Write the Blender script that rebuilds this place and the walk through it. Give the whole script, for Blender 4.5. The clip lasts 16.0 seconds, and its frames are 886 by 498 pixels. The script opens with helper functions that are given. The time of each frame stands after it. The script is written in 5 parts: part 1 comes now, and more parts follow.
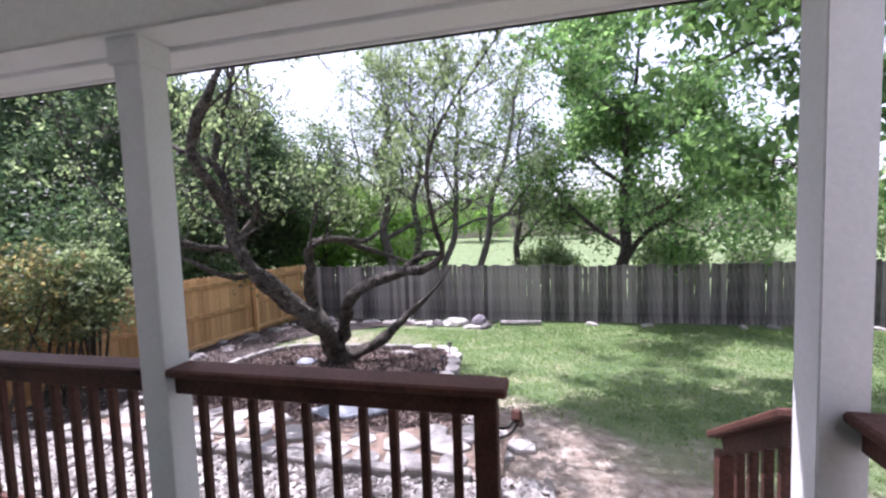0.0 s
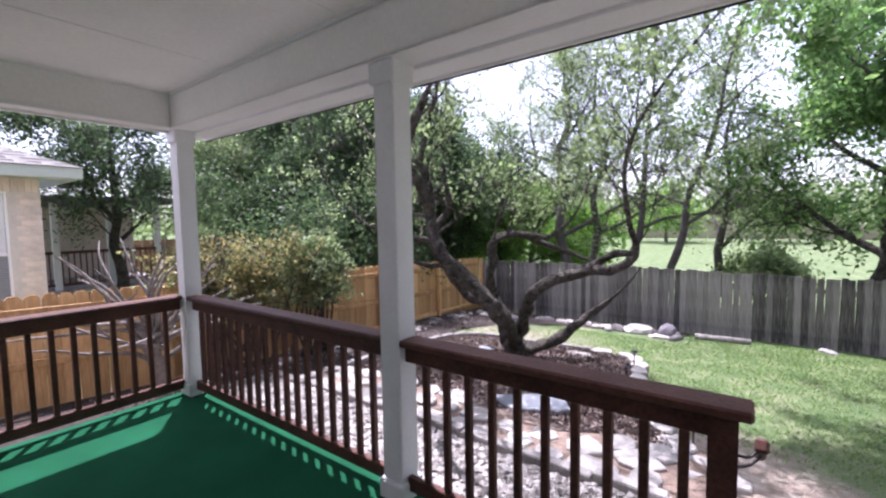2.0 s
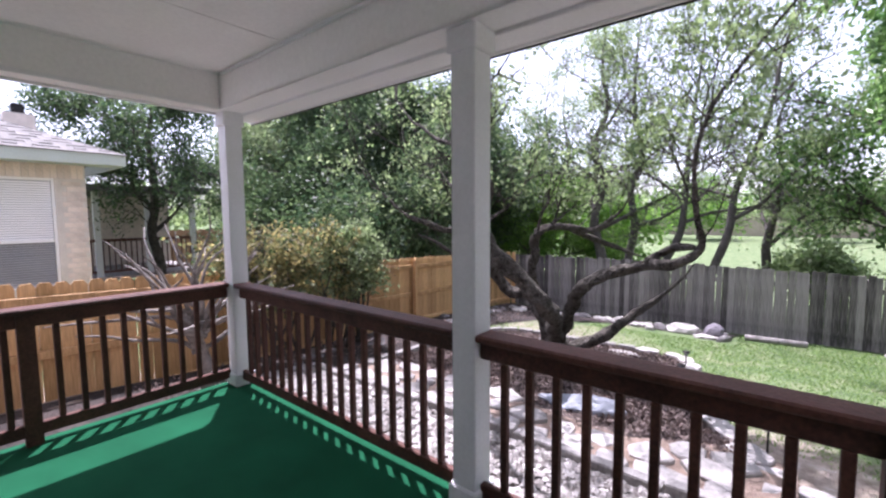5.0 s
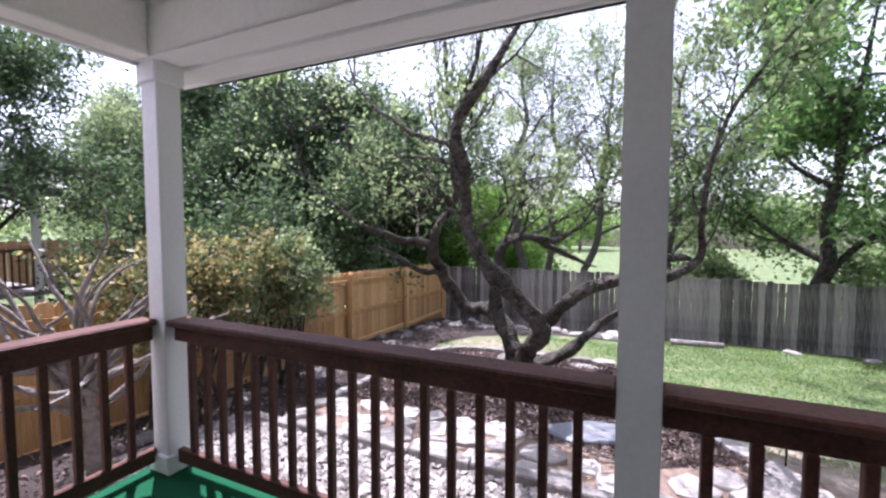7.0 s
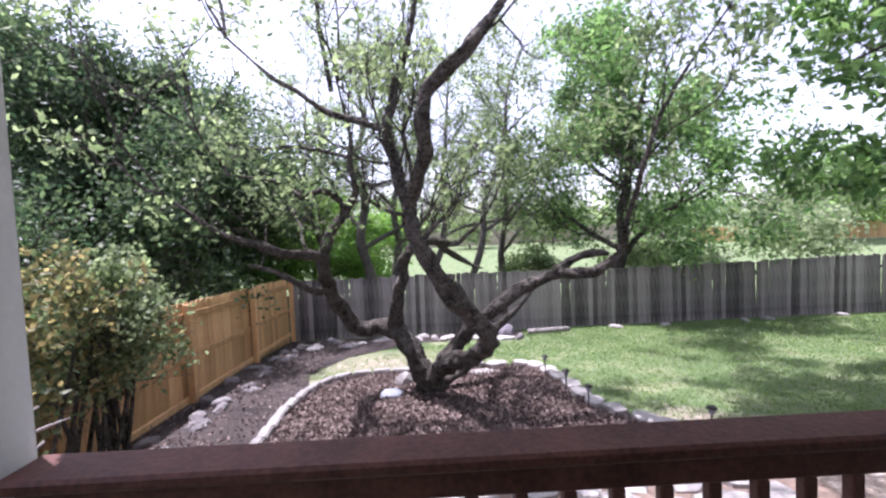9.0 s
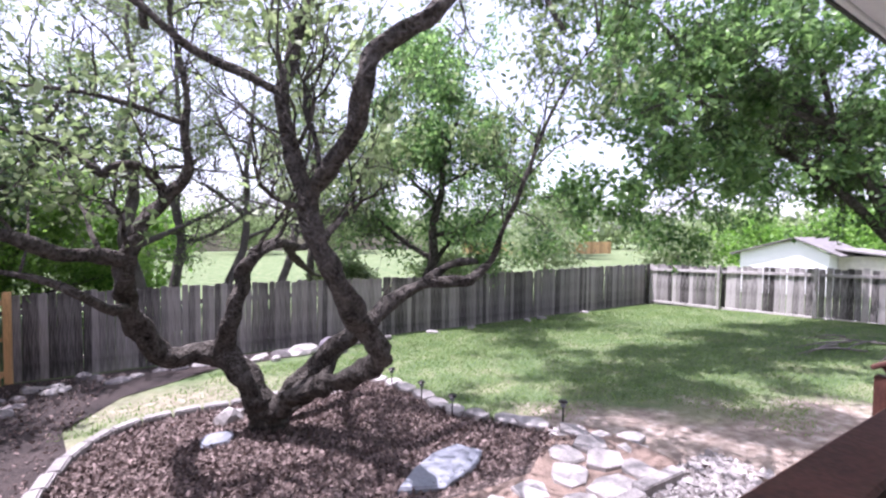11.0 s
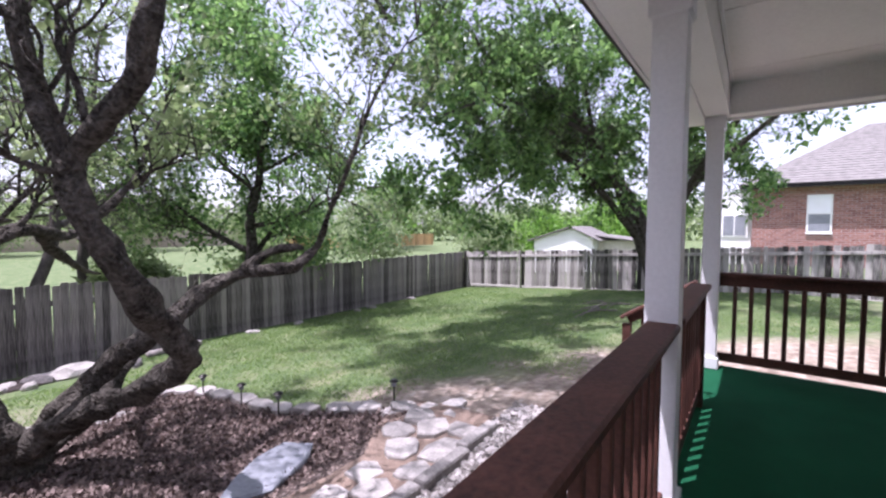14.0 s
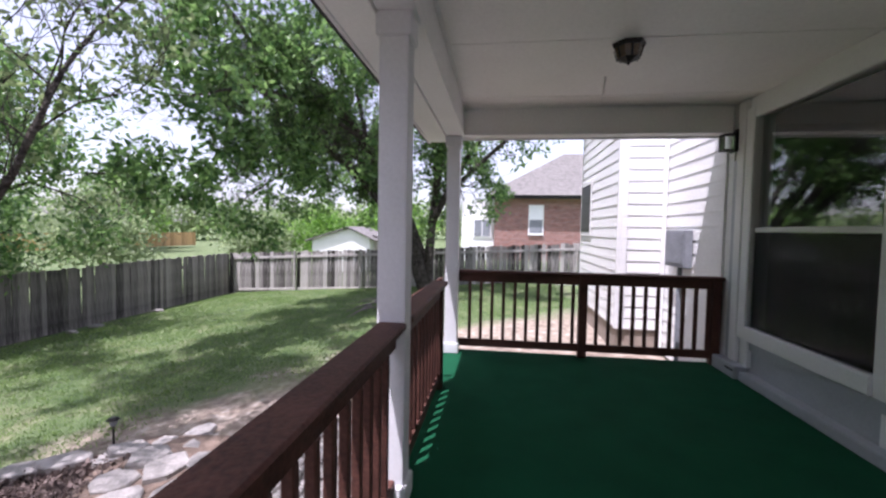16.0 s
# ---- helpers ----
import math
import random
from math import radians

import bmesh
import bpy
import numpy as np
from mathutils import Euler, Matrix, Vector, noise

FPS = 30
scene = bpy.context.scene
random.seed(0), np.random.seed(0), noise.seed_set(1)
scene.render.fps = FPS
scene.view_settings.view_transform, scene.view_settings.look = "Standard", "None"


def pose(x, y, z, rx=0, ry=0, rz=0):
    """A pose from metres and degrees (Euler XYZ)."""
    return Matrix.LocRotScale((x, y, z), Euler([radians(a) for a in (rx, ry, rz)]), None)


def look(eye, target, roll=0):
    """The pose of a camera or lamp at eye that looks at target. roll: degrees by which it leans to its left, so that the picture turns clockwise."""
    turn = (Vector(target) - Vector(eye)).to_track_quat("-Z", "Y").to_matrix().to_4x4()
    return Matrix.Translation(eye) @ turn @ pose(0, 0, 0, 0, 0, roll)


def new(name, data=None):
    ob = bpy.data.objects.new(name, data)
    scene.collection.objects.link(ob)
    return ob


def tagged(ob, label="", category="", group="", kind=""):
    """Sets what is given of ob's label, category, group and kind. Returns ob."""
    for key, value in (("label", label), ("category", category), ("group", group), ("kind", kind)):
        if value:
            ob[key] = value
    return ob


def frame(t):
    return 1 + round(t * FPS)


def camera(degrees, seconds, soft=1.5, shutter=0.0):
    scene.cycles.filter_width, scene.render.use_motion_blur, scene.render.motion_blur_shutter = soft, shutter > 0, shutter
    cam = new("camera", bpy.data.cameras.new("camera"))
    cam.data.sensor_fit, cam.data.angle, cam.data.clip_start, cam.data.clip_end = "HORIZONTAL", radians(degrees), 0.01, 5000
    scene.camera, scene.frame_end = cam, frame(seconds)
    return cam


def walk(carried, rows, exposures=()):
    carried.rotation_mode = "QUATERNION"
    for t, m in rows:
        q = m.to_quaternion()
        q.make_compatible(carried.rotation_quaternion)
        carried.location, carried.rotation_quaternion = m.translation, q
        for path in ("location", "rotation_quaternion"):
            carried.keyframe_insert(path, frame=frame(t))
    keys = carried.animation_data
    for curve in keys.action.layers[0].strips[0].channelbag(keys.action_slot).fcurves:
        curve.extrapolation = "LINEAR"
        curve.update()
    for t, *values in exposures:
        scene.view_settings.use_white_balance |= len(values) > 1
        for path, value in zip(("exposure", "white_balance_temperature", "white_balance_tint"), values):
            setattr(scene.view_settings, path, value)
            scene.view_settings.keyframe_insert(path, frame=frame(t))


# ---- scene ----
cam = camera(92.9, 16.0, soft=2.4)
PATH = [
    (0, (0.168, 0.234, 1.561), (-0.302, 2.173, 1.422), -2.1),
    (0.5, (0.129, 0.194, 1.57), (-0.523, 2.08, 1.437), -2.2),
    (1, (0.094, 0.167, 1.585), (-0.749, 1.974, 1.431), -1.7),
    (1.5, (0.044, 0.146, 1.579), (-0.969, 1.863, 1.419), -1.0),
    (2, (-0.006, 0.102, 1.57), (-1.185, 1.712, 1.432), -1.0),
    (2.5, (-0.038, 0.068, 1.562), (-1.346, 1.575, 1.43), -1.1),
    (3, (-0.054, 0.027, 1.562), (-1.388, 1.511, 1.435), -0.1),
    (3.5, (-0.071, 0.015, 1.553), (-1.434, 1.472, 1.42), -0.1),
    (4, (-0.109, 0.019, 1.537), (-1.469, 1.478, 1.391), -0.2),
    (4.2, (-0.135, 0.039, 1.529), (-1.476, 1.514, 1.365), 0.0),
    (6.3, (-1.115, 0.141, 1.513), (-2.201, 1.816, 1.398), 0.2),
    (6.5, (-1.263, 0.164, 1.522), (-2.299, 1.871, 1.404), 1.2),
    (7, (-1.608, 0.234, 1.474), (-2.442, 2.048, 1.364), 0.1),
    (7.5, (-1.972, 0.353, 1.486), (-2.595, 2.249, 1.363), 0.3),
    (8, (-2.352, 0.468, 1.497), (-2.757, 2.424, 1.403), 0.3),
    (8.2, (-2.47, 0.51, 1.497), (-2.78, 2.48, 1.408), -0.4),
    (10.3, (-3.694, 1.253, 1.462), (-3.087, 3.156, 1.349), -0.2),
    (10.5, (-3.738, 1.319, 1.466), (-3.031, 3.188, 1.372), 0.6),
    (11, (-3.795, 1.464, 1.459), (-2.781, 3.185, 1.38), 0.7),
    (11.5, (-3.804, 1.522, 1.41), (-2.716, 3.199, 1.354), 0.9),
    (12, (-3.827, 1.571, 1.37), (-2.672, 3.204, 1.312), 0.4),
    (12.5, (-3.837, 1.575, 1.356), (-2.65, 3.181, 1.249), 0.7),
    (13, (-3.82, 1.562, 1.361), (-2.509, 3.068, 1.245), 0.9),
    (13.5, (-3.79, 1.525, 1.348), (-2.337, 2.895, 1.241), 0.0),
    (14, (-3.761, 1.493, 1.353), (-2.154, 2.679, 1.251), 0.2),
    (14.5, (-3.728, 1.459, 1.37), (-2.002, 2.462, 1.253), 0.4),
    (15, (-3.706, 1.424, 1.376), (-1.873, 2.219, 1.275), 0.9),
    (15.5, (-3.676, 1.372, 1.38), (-1.748, 1.897, 1.28), 1.0),
    (16, (-3.629, 1.312, 1.382), (-1.648, 1.572, 1.288), 1.0),
]
EXPOSURES = [(0.0, 1.54, 5850, 30), (8.2, 1.54, 5850, 30), (10.5, 1.6, 5850, 34), (12.5, 1.36, 5850, 34), (16.0, 1.04, 5950, 29)]
walk(cam, [(t, look(eye, target, roll)) for t, eye, target, roll in PATH], EXPOSURES)
SUN_STRENGTH, SKY_STRENGTH = 4.4, 0.125

# ---- world, sun, exposure ----
world = bpy.data.worlds.new("sky")
scene.world = world
world.use_nodes = True
wn = world.node_tree
sky = wn.nodes.new("ShaderNodeTexSky")
sky.sky_type = 'NISHITA'
sky.sun_disc = False
SUN_DIR = Vector((-0.83 * 0.33, 0.57 * 0.33, 0.944)).normalized()
sky.sun_elevation = math.asin(SUN_DIR.z)
sky.sun_rotation = math.atan2(SUN_DIR.x, SUN_DIR.y)
sky.dust_density = 2.0
sky.air_density = 1.0
sky.ozone_density = 0.6
wn.nodes["Background"].inputs[1].default_value = SKY_STRENGTH
haze = wn.nodes.new("ShaderNodeHueSaturation")
haze.inputs["Saturation"].default_value = 0.45
haze.inputs["Value"].default_value = 1.15
wn.links.new(sky.outputs[0], haze.inputs["Color"])
wn.links.new(haze.outputs[0], wn.nodes["Background"].inputs[0])
sun = new("sun", bpy.data.lights.new("sun", 'SUN'))
sun.data.energy = SUN_STRENGTH
sun.data.angle = radians(0.6)
sun.data.color = (1.0, 0.965, 0.92)
sun.matrix_world = look(SUN_DIR * 30, (0, 0, 0))


# ---- materials ----
def mat(name, base, rough=0.6, var=0.25, scale=6.0, fine=60.0, bump=0.3, metallic=0.0, stretch=(1, 1, 1), rand=0.0, spec=0.4, bump_dist=0.004, tint=None):
    m = bpy.data.materials.new(name)
    m.use_nodes = True
    nt = m.node_tree
    N, L = nt.nodes, nt.links
    b = N["Principled BSDF"]
    b.inputs["Roughness"].default_value = rough
    b.inputs["Metallic"].default_value = metallic
    b.inputs["Specular IOR Level"].default_value = spec
    tc = N.new("ShaderNodeTexCoord")
    mp = N.new("ShaderNodeMapping")
    mp.inputs["Scale"].default_value = stretch
    L.new(tc.outputs["Object"], mp.inputs[0])
    n1 = N.new("ShaderNodeTexNoise")
    n1.inputs["Scale"].default_value = scale
    n1.inputs["Detail"].default_value = 4
    n2 = N.new("ShaderNodeTexNoise")
    n2.inputs["Scale"].default_value = fine
    n2.inputs["Detail"].default_value = 3
    L.new(mp.outputs[0], n1.inputs[0])
    L.new(mp.outputs[0], n2.inputs[0])
    add = N.new("ShaderNodeMath")
    add.operation = 'ADD'
    L.new(n1.outputs[0], add.inputs[0])
    L.new(n2.outputs[0], add.inputs[1])
    src = add.outputs[0]
    if rand:
        oi = N.new("ShaderNodeObjectInfo")
        ma = N.new("ShaderNodeMath")
        ma.operation = 'MULTIPLY_ADD'
        ma.inputs[1].default_value = rand
        L.new(oi.outputs["Random"], ma.inputs[0])
        L.new(src, ma.inputs[2])
        sb = N.new("ShaderNodeMath")
        sb.operation = 'SUBTRACT'
        sb.inputs[1].default_value = rand / 2
        L.new(ma.outputs[0], sb.inputs[0])
        src = sb.outputs[0]
    ramp = N.new("ShaderNodeValToRGB")
    dark = [c * (1 - var) for c in base]
    light = [min(1, c * (1 + var)) for c in (tint or base)]
    ramp.color_ramp.elements[0].color = (*dark, 1)
    ramp.color_ramp.elements[1].color = (*light, 1)
    mr = N.new("ShaderNodeMapRange")
    mr.inputs[1].default_value = 0.65
    mr.inputs[2].default_value = 1.35
    L.new(src, mr.inputs[0])
    L.new(mr.outputs[0], ramp.inputs[0])
    L.new(ramp.outputs[0], b.inputs["Base Color"])
    if bump:
        bp = N.new("ShaderNodeBump")
        bp.inputs["Strength"].default_value = bump
        bp.inputs["Distance"].default_value = bump_dist
        L.new(add.outputs[0], bp.inputs["Height"])
        L.new(bp.outputs[0], b.inputs["Normal"])
    return m


def leaf_mat(name, base, light, rough=0.45):
    m = bpy.data.materials.new(name)
    m.use_nodes = True
    nt = m.node_tree
    N, L = nt.nodes, nt.links
    b = N["Principled BSDF"]
    b.inputs["Roughness"].default_value = rough
    b.inputs["Specular IOR Level"].default_value = 0.3
    geo = N.new("ShaderNodeNewGeometry")
    ramp = N.new("ShaderNodeValToRGB")
    ramp.color_ramp.elements[0].color = (*base, 1)
    ramp.color_ramp.elements[1].color = (*light, 1)
    L.new(geo.outputs["Random Per Island"], ramp.inputs[0])
    L.new(ramp.outputs[0], b.inputs["Base Color"])
    tr = N.new("ShaderNodeBsdfTranslucent")
    hs = N.new("ShaderNodeHueSaturation")
    hs.inputs["Value"].default_value = 1.5
    hs.inputs["Saturation"].default_value = 1.1
    L.new(ramp.outputs[0], hs.inputs["Color"])
    L.new(hs.outputs[0], tr.inputs[0])
    mx = N.new("ShaderNodeMixShader")
    mx.inputs[0].default_value = 0.5
    L.new(b.outputs[0], mx.inputs[1])
    L.new(tr.outputs[0], mx.inputs[2])
    L.new(mx.outputs[0], N["Material Output"].inputs[0])
    return m


WHITE = mat("white_paint", (0.80, 0.80, 0.79), 0.5, 0.05, 2.0, 45, 0.25)
POSTWHITE = mat("post_paint", (0.74, 0.74, 0.75), 0.5, 0.06, 3.0, 50, 0.3)
# white paint greyed, mainly to put the shade under the window into the colour
SHADEGREY = mat("shade_greyed_white", (0.40, 0.42, 0.44), 0.55, 0.08, 2.0, 40, 0.25)
CEIL = mat("ceiling_paint", (0.85, 0.84, 0.81), 0.6, 0.06, 1.5, 40, 0.2)
SIDING = mat("siding_paint", (0.80, 0.80, 0.79), 0.5, 0.07, 2.0, 40, 0.3, stretch=(0.4, 1, 1))
BROWN = mat("brown_stain", (0.082, 0.034, 0.025), 0.62, 0.5, 5.0, 60, 0.6, stretch=(1, 1, 1), rand=0.3, spec=0.28)
CARPET = mat("green_carpet", (0.006, 0.068, 0.031), 0.95, 0.25, 3.0, 260, 0.8, spec=0.1, bump_dist=0.003)
PINE = mat("new_pine", (0.50, 0.29, 0.115), 0.65, 0.28, 3.0, 30, 0.4, stretch=(3, 3, 0.35), rand=0.5, tint=(0.58, 0.36, 0.17))
GREYWOOD = mat("weathered_wood", (0.115, 0.103, 0.098), 0.88, 0.6, 3.5, 26, 0.6, stretch=(3, 3, 0.3), rand=0.55, tint=(0.215, 0.195, 0.185))
BLEACHED = mat("bleached_wood", (0.145, 0.132, 0.122), 0.88, 0.75, 1.6, 18, 0.6, stretch=(3, 3, 0.5), rand=0.8, tint=(0.25, 0.238, 0.225), spec=0.2)
BARK = mat("oak_bark", (0.022, 0.018, 0.0145), 0.95, 0.7, 11.0, 42, 1.0, bump_dist=0.06, tint=(0.095, 0.086, 0.073), spec=0.12)
GREYBARK = mat("grey_bark", (0.17, 0.15, 0.135), 0.9, 0.45, 5.0, 30, 0.9, bump_dist=0.02)
ROCKGREY = mat("garden_rock", (0.17, 0.158, 0.155), 0.9, 0.35, 5, 40, 0.8, rand=0.5, bump_dist=0.015)
STONE = mat("pale_limestone", (0.325, 0.305, 0.285), 0.85, 0.28, 3.5, 35, 0.7, rand=0.5, bump_dist=0.012)
SLABSTONE = mat("grey_flagstone", (0.225, 0.24, 0.265), 0.8, 0.2, 3.0, 30, 0.5, rand=0.2, bump_dist=0.008)
EDGESTONE = mat("concrete_edging", (0.22, 0.208, 0.195), 0.9, 0.4, 4.0, 45, 0.6, rand=0.3)
IRON = mat("dark_metal", (0.02, 0.018, 0.017), 0.4, 0.3, 20, 90, 0.2, metallic=0.6)
CONC = mat("foundation", (0.30, 0.25, 0.21), 0.9, 0.2, 3.0, 40, 0.5)
BRICKPALE = mat("pale_brick", (0.64, 0.56, 0.49), 0.85, 0.2, 5.0, 50, 0.5, rand=0.5)
MORTAR = mat("mortar", (0.60, 0.56, 0.51), 0.95, 0.15, 6.0, 60, 0.5)
SHINGLE = mat("grey_shingle", (0.15, 0.142, 0.133), 0.9, 0.4, 4.0, 70, 0.6, rand=0.2)
BLIND = mat("window_blind", (0.84, 0.85, 0.87), 0.5, 0.05, 2, 30, 0.1)
GREENTRIM = mat("pale_green_trim", (0.47, 0.53, 0.47), 0.6, 0.08, 3, 40, 0.2)
# the darkness of an unlit room, put into a near-black colour
UNLIT_ROOM = mat("unlit_room", (0.05, 0.05, 0.05), 0.9, 0.2, 2, 20, 0)
LEAF_OAK = leaf_mat("oak_leaf", (0.10, 0.15, 0.062), (0.29, 0.36, 0.18))
LEAF_DARK = leaf_mat("dark_leaf", (0.024, 0.050, 0.026), (0.115, 0.165, 0.075))
LEAF_BRIGHT = leaf_mat("bright_leaf", (0.09, 0.19, 0.04), (0.24, 0.39, 0.10))
LEAF_PECAN = leaf_mat("broad_leaf", (0.05, 0.11, 0.038), (0.22, 0.345, 0.125), 0.3)
LEAF_PALE = leaf_mat("pale_leaf", (0.12, 0.17, 0.08), (0.26, 0.31, 0.17))
LEAF_ORANGE = leaf_mat("orange_leaf", (0.055, 0.095, 0.038), (0.34, 0.28, 0.13))
GRASSBLADE = leaf_mat("grass_blade", (0.092, 0.160, 0.050), (0.21, 0.292, 0.108), 0.6)


def chips_mat(name, a, b, light, scale):
    """Loose stuff underfoot: cells of mixed colour with relief."""
    m = bpy.data.materials.new(name)
    m.use_nodes = True
    N, L = m.node_tree.nodes, m.node_tree.links
    p = N["Principled BSDF"]
    p.inputs["Roughness"].default_value = 0.9
    tc = N.new("ShaderNodeTexCoord")
    v = N.new("ShaderNodeTexVoronoi")
    v.inputs["Scale"].default_value = scale
    n = N.new("ShaderNodeTexNoise")
    n.inputs["Scale"].default_value = 1.3
    L.new(tc.outputs["Object"], v.inputs[0])
    L.new(tc.outputs["Object"], n.inputs[0])
    sep = N.new("ShaderNodeSeparateColor")
    L.new(v.outputs["Color"], sep.inputs[0])
    r = N.new("ShaderNodeValToRGB")
    r.color_ramp.elements[0].color = (*a, 1)
    r.color_ramp.elements[1].color = (*light, 1)
    e = r.color_ramp.elements.new(0.6)
    e.color = (*b, 1)
    L.new(sep.outputs[0], r.inputs[0])
    L.new(r.outputs[0], p.inputs["Base Color"])
    bp = N.new("ShaderNodeBump")
    bp.inputs["Strength"].default_value = 0.9
    bp.inputs["Distance"].default_value = 0.03
    L.new(sep.outputs[1], bp.inputs["Height"])
    L.new(bp.outputs[0], p.inputs["Normal"])
    return m


SOIL = mat("garden_soil", (0.034, 0.026, 0.023), 0.95, 0.9, 2.0, 45, 0.9, bump_dist=0.03)
MULCH = chips_mat("mulch", (0.028, 0.019, 0.016), (0.085, 0.058, 0.047), (0.26, 0.21, 0.18), 55)
GRAVEL = chips_mat("gravel", (0.09, 0.08, 0.068), (0.25, 0.23, 0.21), (0.46, 0.44, 0.41), 20)


def glass_mat(name, rough=0.02):
    m = bpy.data.materials.new(name)
    m.use_nodes = True
    b = m.node_tree.nodes["Principled BSDF"]
    b.inputs["Base Color"].default_value = (0.9, 0.95, 0.95, 1)
    b.inputs["Transmission Weight"].default_value = 1.0
    b.inputs["Roughness"].default_value = rough
    b.inputs["IOR"].default_value = 2.1
    return m


GLASS = glass_mat("window_glass")


# ---- mesh helpers ----
def obj(name, bm, material, parent=None, label="", smooth=False):
    me = bpy.data.meshes.new(name)
    bm.to_mesh(me)
    bm.free()
    if smooth:
        for p in me.polygons:
            p.use_smooth = True
    me.materials.append(material)
    ob = new(name, me)
    if parent:
        ob.parent = parent
    if label:
        tagged(ob, label)
    return ob


def part(name, bm, material, parent, label="", smooth=False):
    return obj(name, bm, material, parent, label, smooth)


def empty(name, label, category, group="", kind="", at=(0, 0, 0)):
    e = new(name)
    e.location = at
    e.empty_display_size = 0.1
    return tagged(e, label, category, group, kind)


def box(x0, x1, y0, y1, z0, z1, bevel=0.0, bm=None):
    bm = bm or bmesh.new()
    r = bmesh.ops.create_cube(bm, size=1.0, matrix=Matrix.Translation(((x0 + x1) / 2, (y0 + y1) / 2, (z0 + z1) / 2)) @ Matrix.Diagonal((x1 - x0, y1 - y0, z1 - z0, 1)))
    if bevel:
        es = list({e for v in r["verts"] for e in v.link_edges})
        bmesh.ops.bevel(bm, geom=es, offset=bevel, segments=2, affect='EDGES')
    return bm


def prism(pts, z0, z1, bm=None):
    """An upright prism over a plan outline."""
    bm = bm or bmesh.new()
    lo = [bm.verts.new((x, y, z0)) for x, y in pts]
    hi = [bm.verts.new((x, y, z1)) for x, y in pts]
    n = len(pts)
    bm.faces.new(lo[::-1])
    bm.faces.new(hi)
    for i in range(n):
        bm.faces.new((lo[i], lo[(i + 1) % n], hi[(i + 1) % n], hi[i]))
    return bm


def beam_between(a, b, w, h, bm=None, bevel=0.006):
    """A bar of section w by h from a to b."""
    bm = bm or bmesh.new()
    a, b = Vector(a), Vector(b)
    q = (b - a).to_track_quat('X', 'Z').to_matrix().to_4x4()
    r = bmesh.ops.create_cube(bm, size=1.0, matrix=Matrix.Translation((a + b) / 2) @ q @ Matrix.Diagonal(((b - a).length, w, h, 1)))
    if bevel:
        bmesh.ops.bevel(bm, geom=list({e for v in r["verts"] for e in v.link_edges}), offset=bevel, segments=1, affect='EDGES')
    return bm


def spline(pts, per=6):
    """Catmull-Rom through points of (x, y, z, r)."""
    P = [np.array(p, float) for p in pts]
    P = [2 * P[0] - P[1]] + P + [2 * P[-1] - P[-2]]
    out = []
    for i in range(1, len(P) - 2):
        for k in range(per):
            t = k / per
            p0, p1, p2, p3 = P[i - 1:i + 3]
            out.append(0.5 * (2 * p1 + (p2 - p0) * t + (2 * p0 - 5 * p1 + 4 * p2 - p3) * t * t + (3 * p1 - p0 - 3 * p2 + p3) * t ** 3))
    out.append(P[-2])
    return out


class Soup:
    """Collects many small faces and turns them into one mesh."""

    def __init__(self):
        self.v, self.f, self.n = [], [], 0

    def add(self, verts, faces):
        self.v.append(np.asarray(verts, float))
        self.f += [tuple(i + self.n for i in f) for f in faces]
        self.n += len(verts)

    def tube(self, path, sides=6, knobs=0.0, cap=True):
        path = [np.asarray(p, float) for p in path]
        rings = []
        up = np.array((0.3, 0.2, 0.93))
        for i, p in enumerate(path):
            d = path[min(i + 1, len(path) - 1)][:3] - path[max(i - 1, 0)][:3]
            d = d / (np.linalg.norm(d) + 1e-9)
            a = np.cross(d, up)
            if np.linalg.norm(a) < 0.1:
                a = np.cross(d, (1, 0, 0))
            a /= np.linalg.norm(a)
            b = np.cross(d, a)
            for k in range(sides):
                t = 2 * math.pi * k / sides
                r = max(p[3], 0.002)
                if knobs:
                    r *= 1 + knobs * noise.noise(Vector(p[:3]) * 5 + Vector((math.cos(t), math.sin(t), 0)) * 1.2)
                rings.append(p[:3] + r * (math.cos(t) * a + math.sin(t) * b))
        faces = []
        for i in range(len(path) - 1):
            for k in range(sides):
                k2 = (k + 1) % sides
                faces.append((i * sides + k, i * sides + k2, (i + 1) * sides + k2, (i + 1) * sides + k))
        if cap:
            faces.append(tuple(range(sides))[::-1])
            faces.append(tuple((len(path) - 1) * sides + k for k in range(sides)))
        self.add(rings, faces)

    def mesh(self, name, material, parent=None, label="", smooth=False):
        me = bpy.data.meshes.new(name)
        v = np.concatenate(self.v) if self.v else np.zeros((0, 3))
        me.from_pydata(v.tolist(), [], self.f)
        me.update()
        if smooth:
            me.polygons.foreach_set("use_smooth", [True] * len(me.polygons))
        me.materials.append(material)
        ob = new(name, me)
        if parent:
            ob.parent = parent
        if label:
            tagged(ob, label)
        return ob


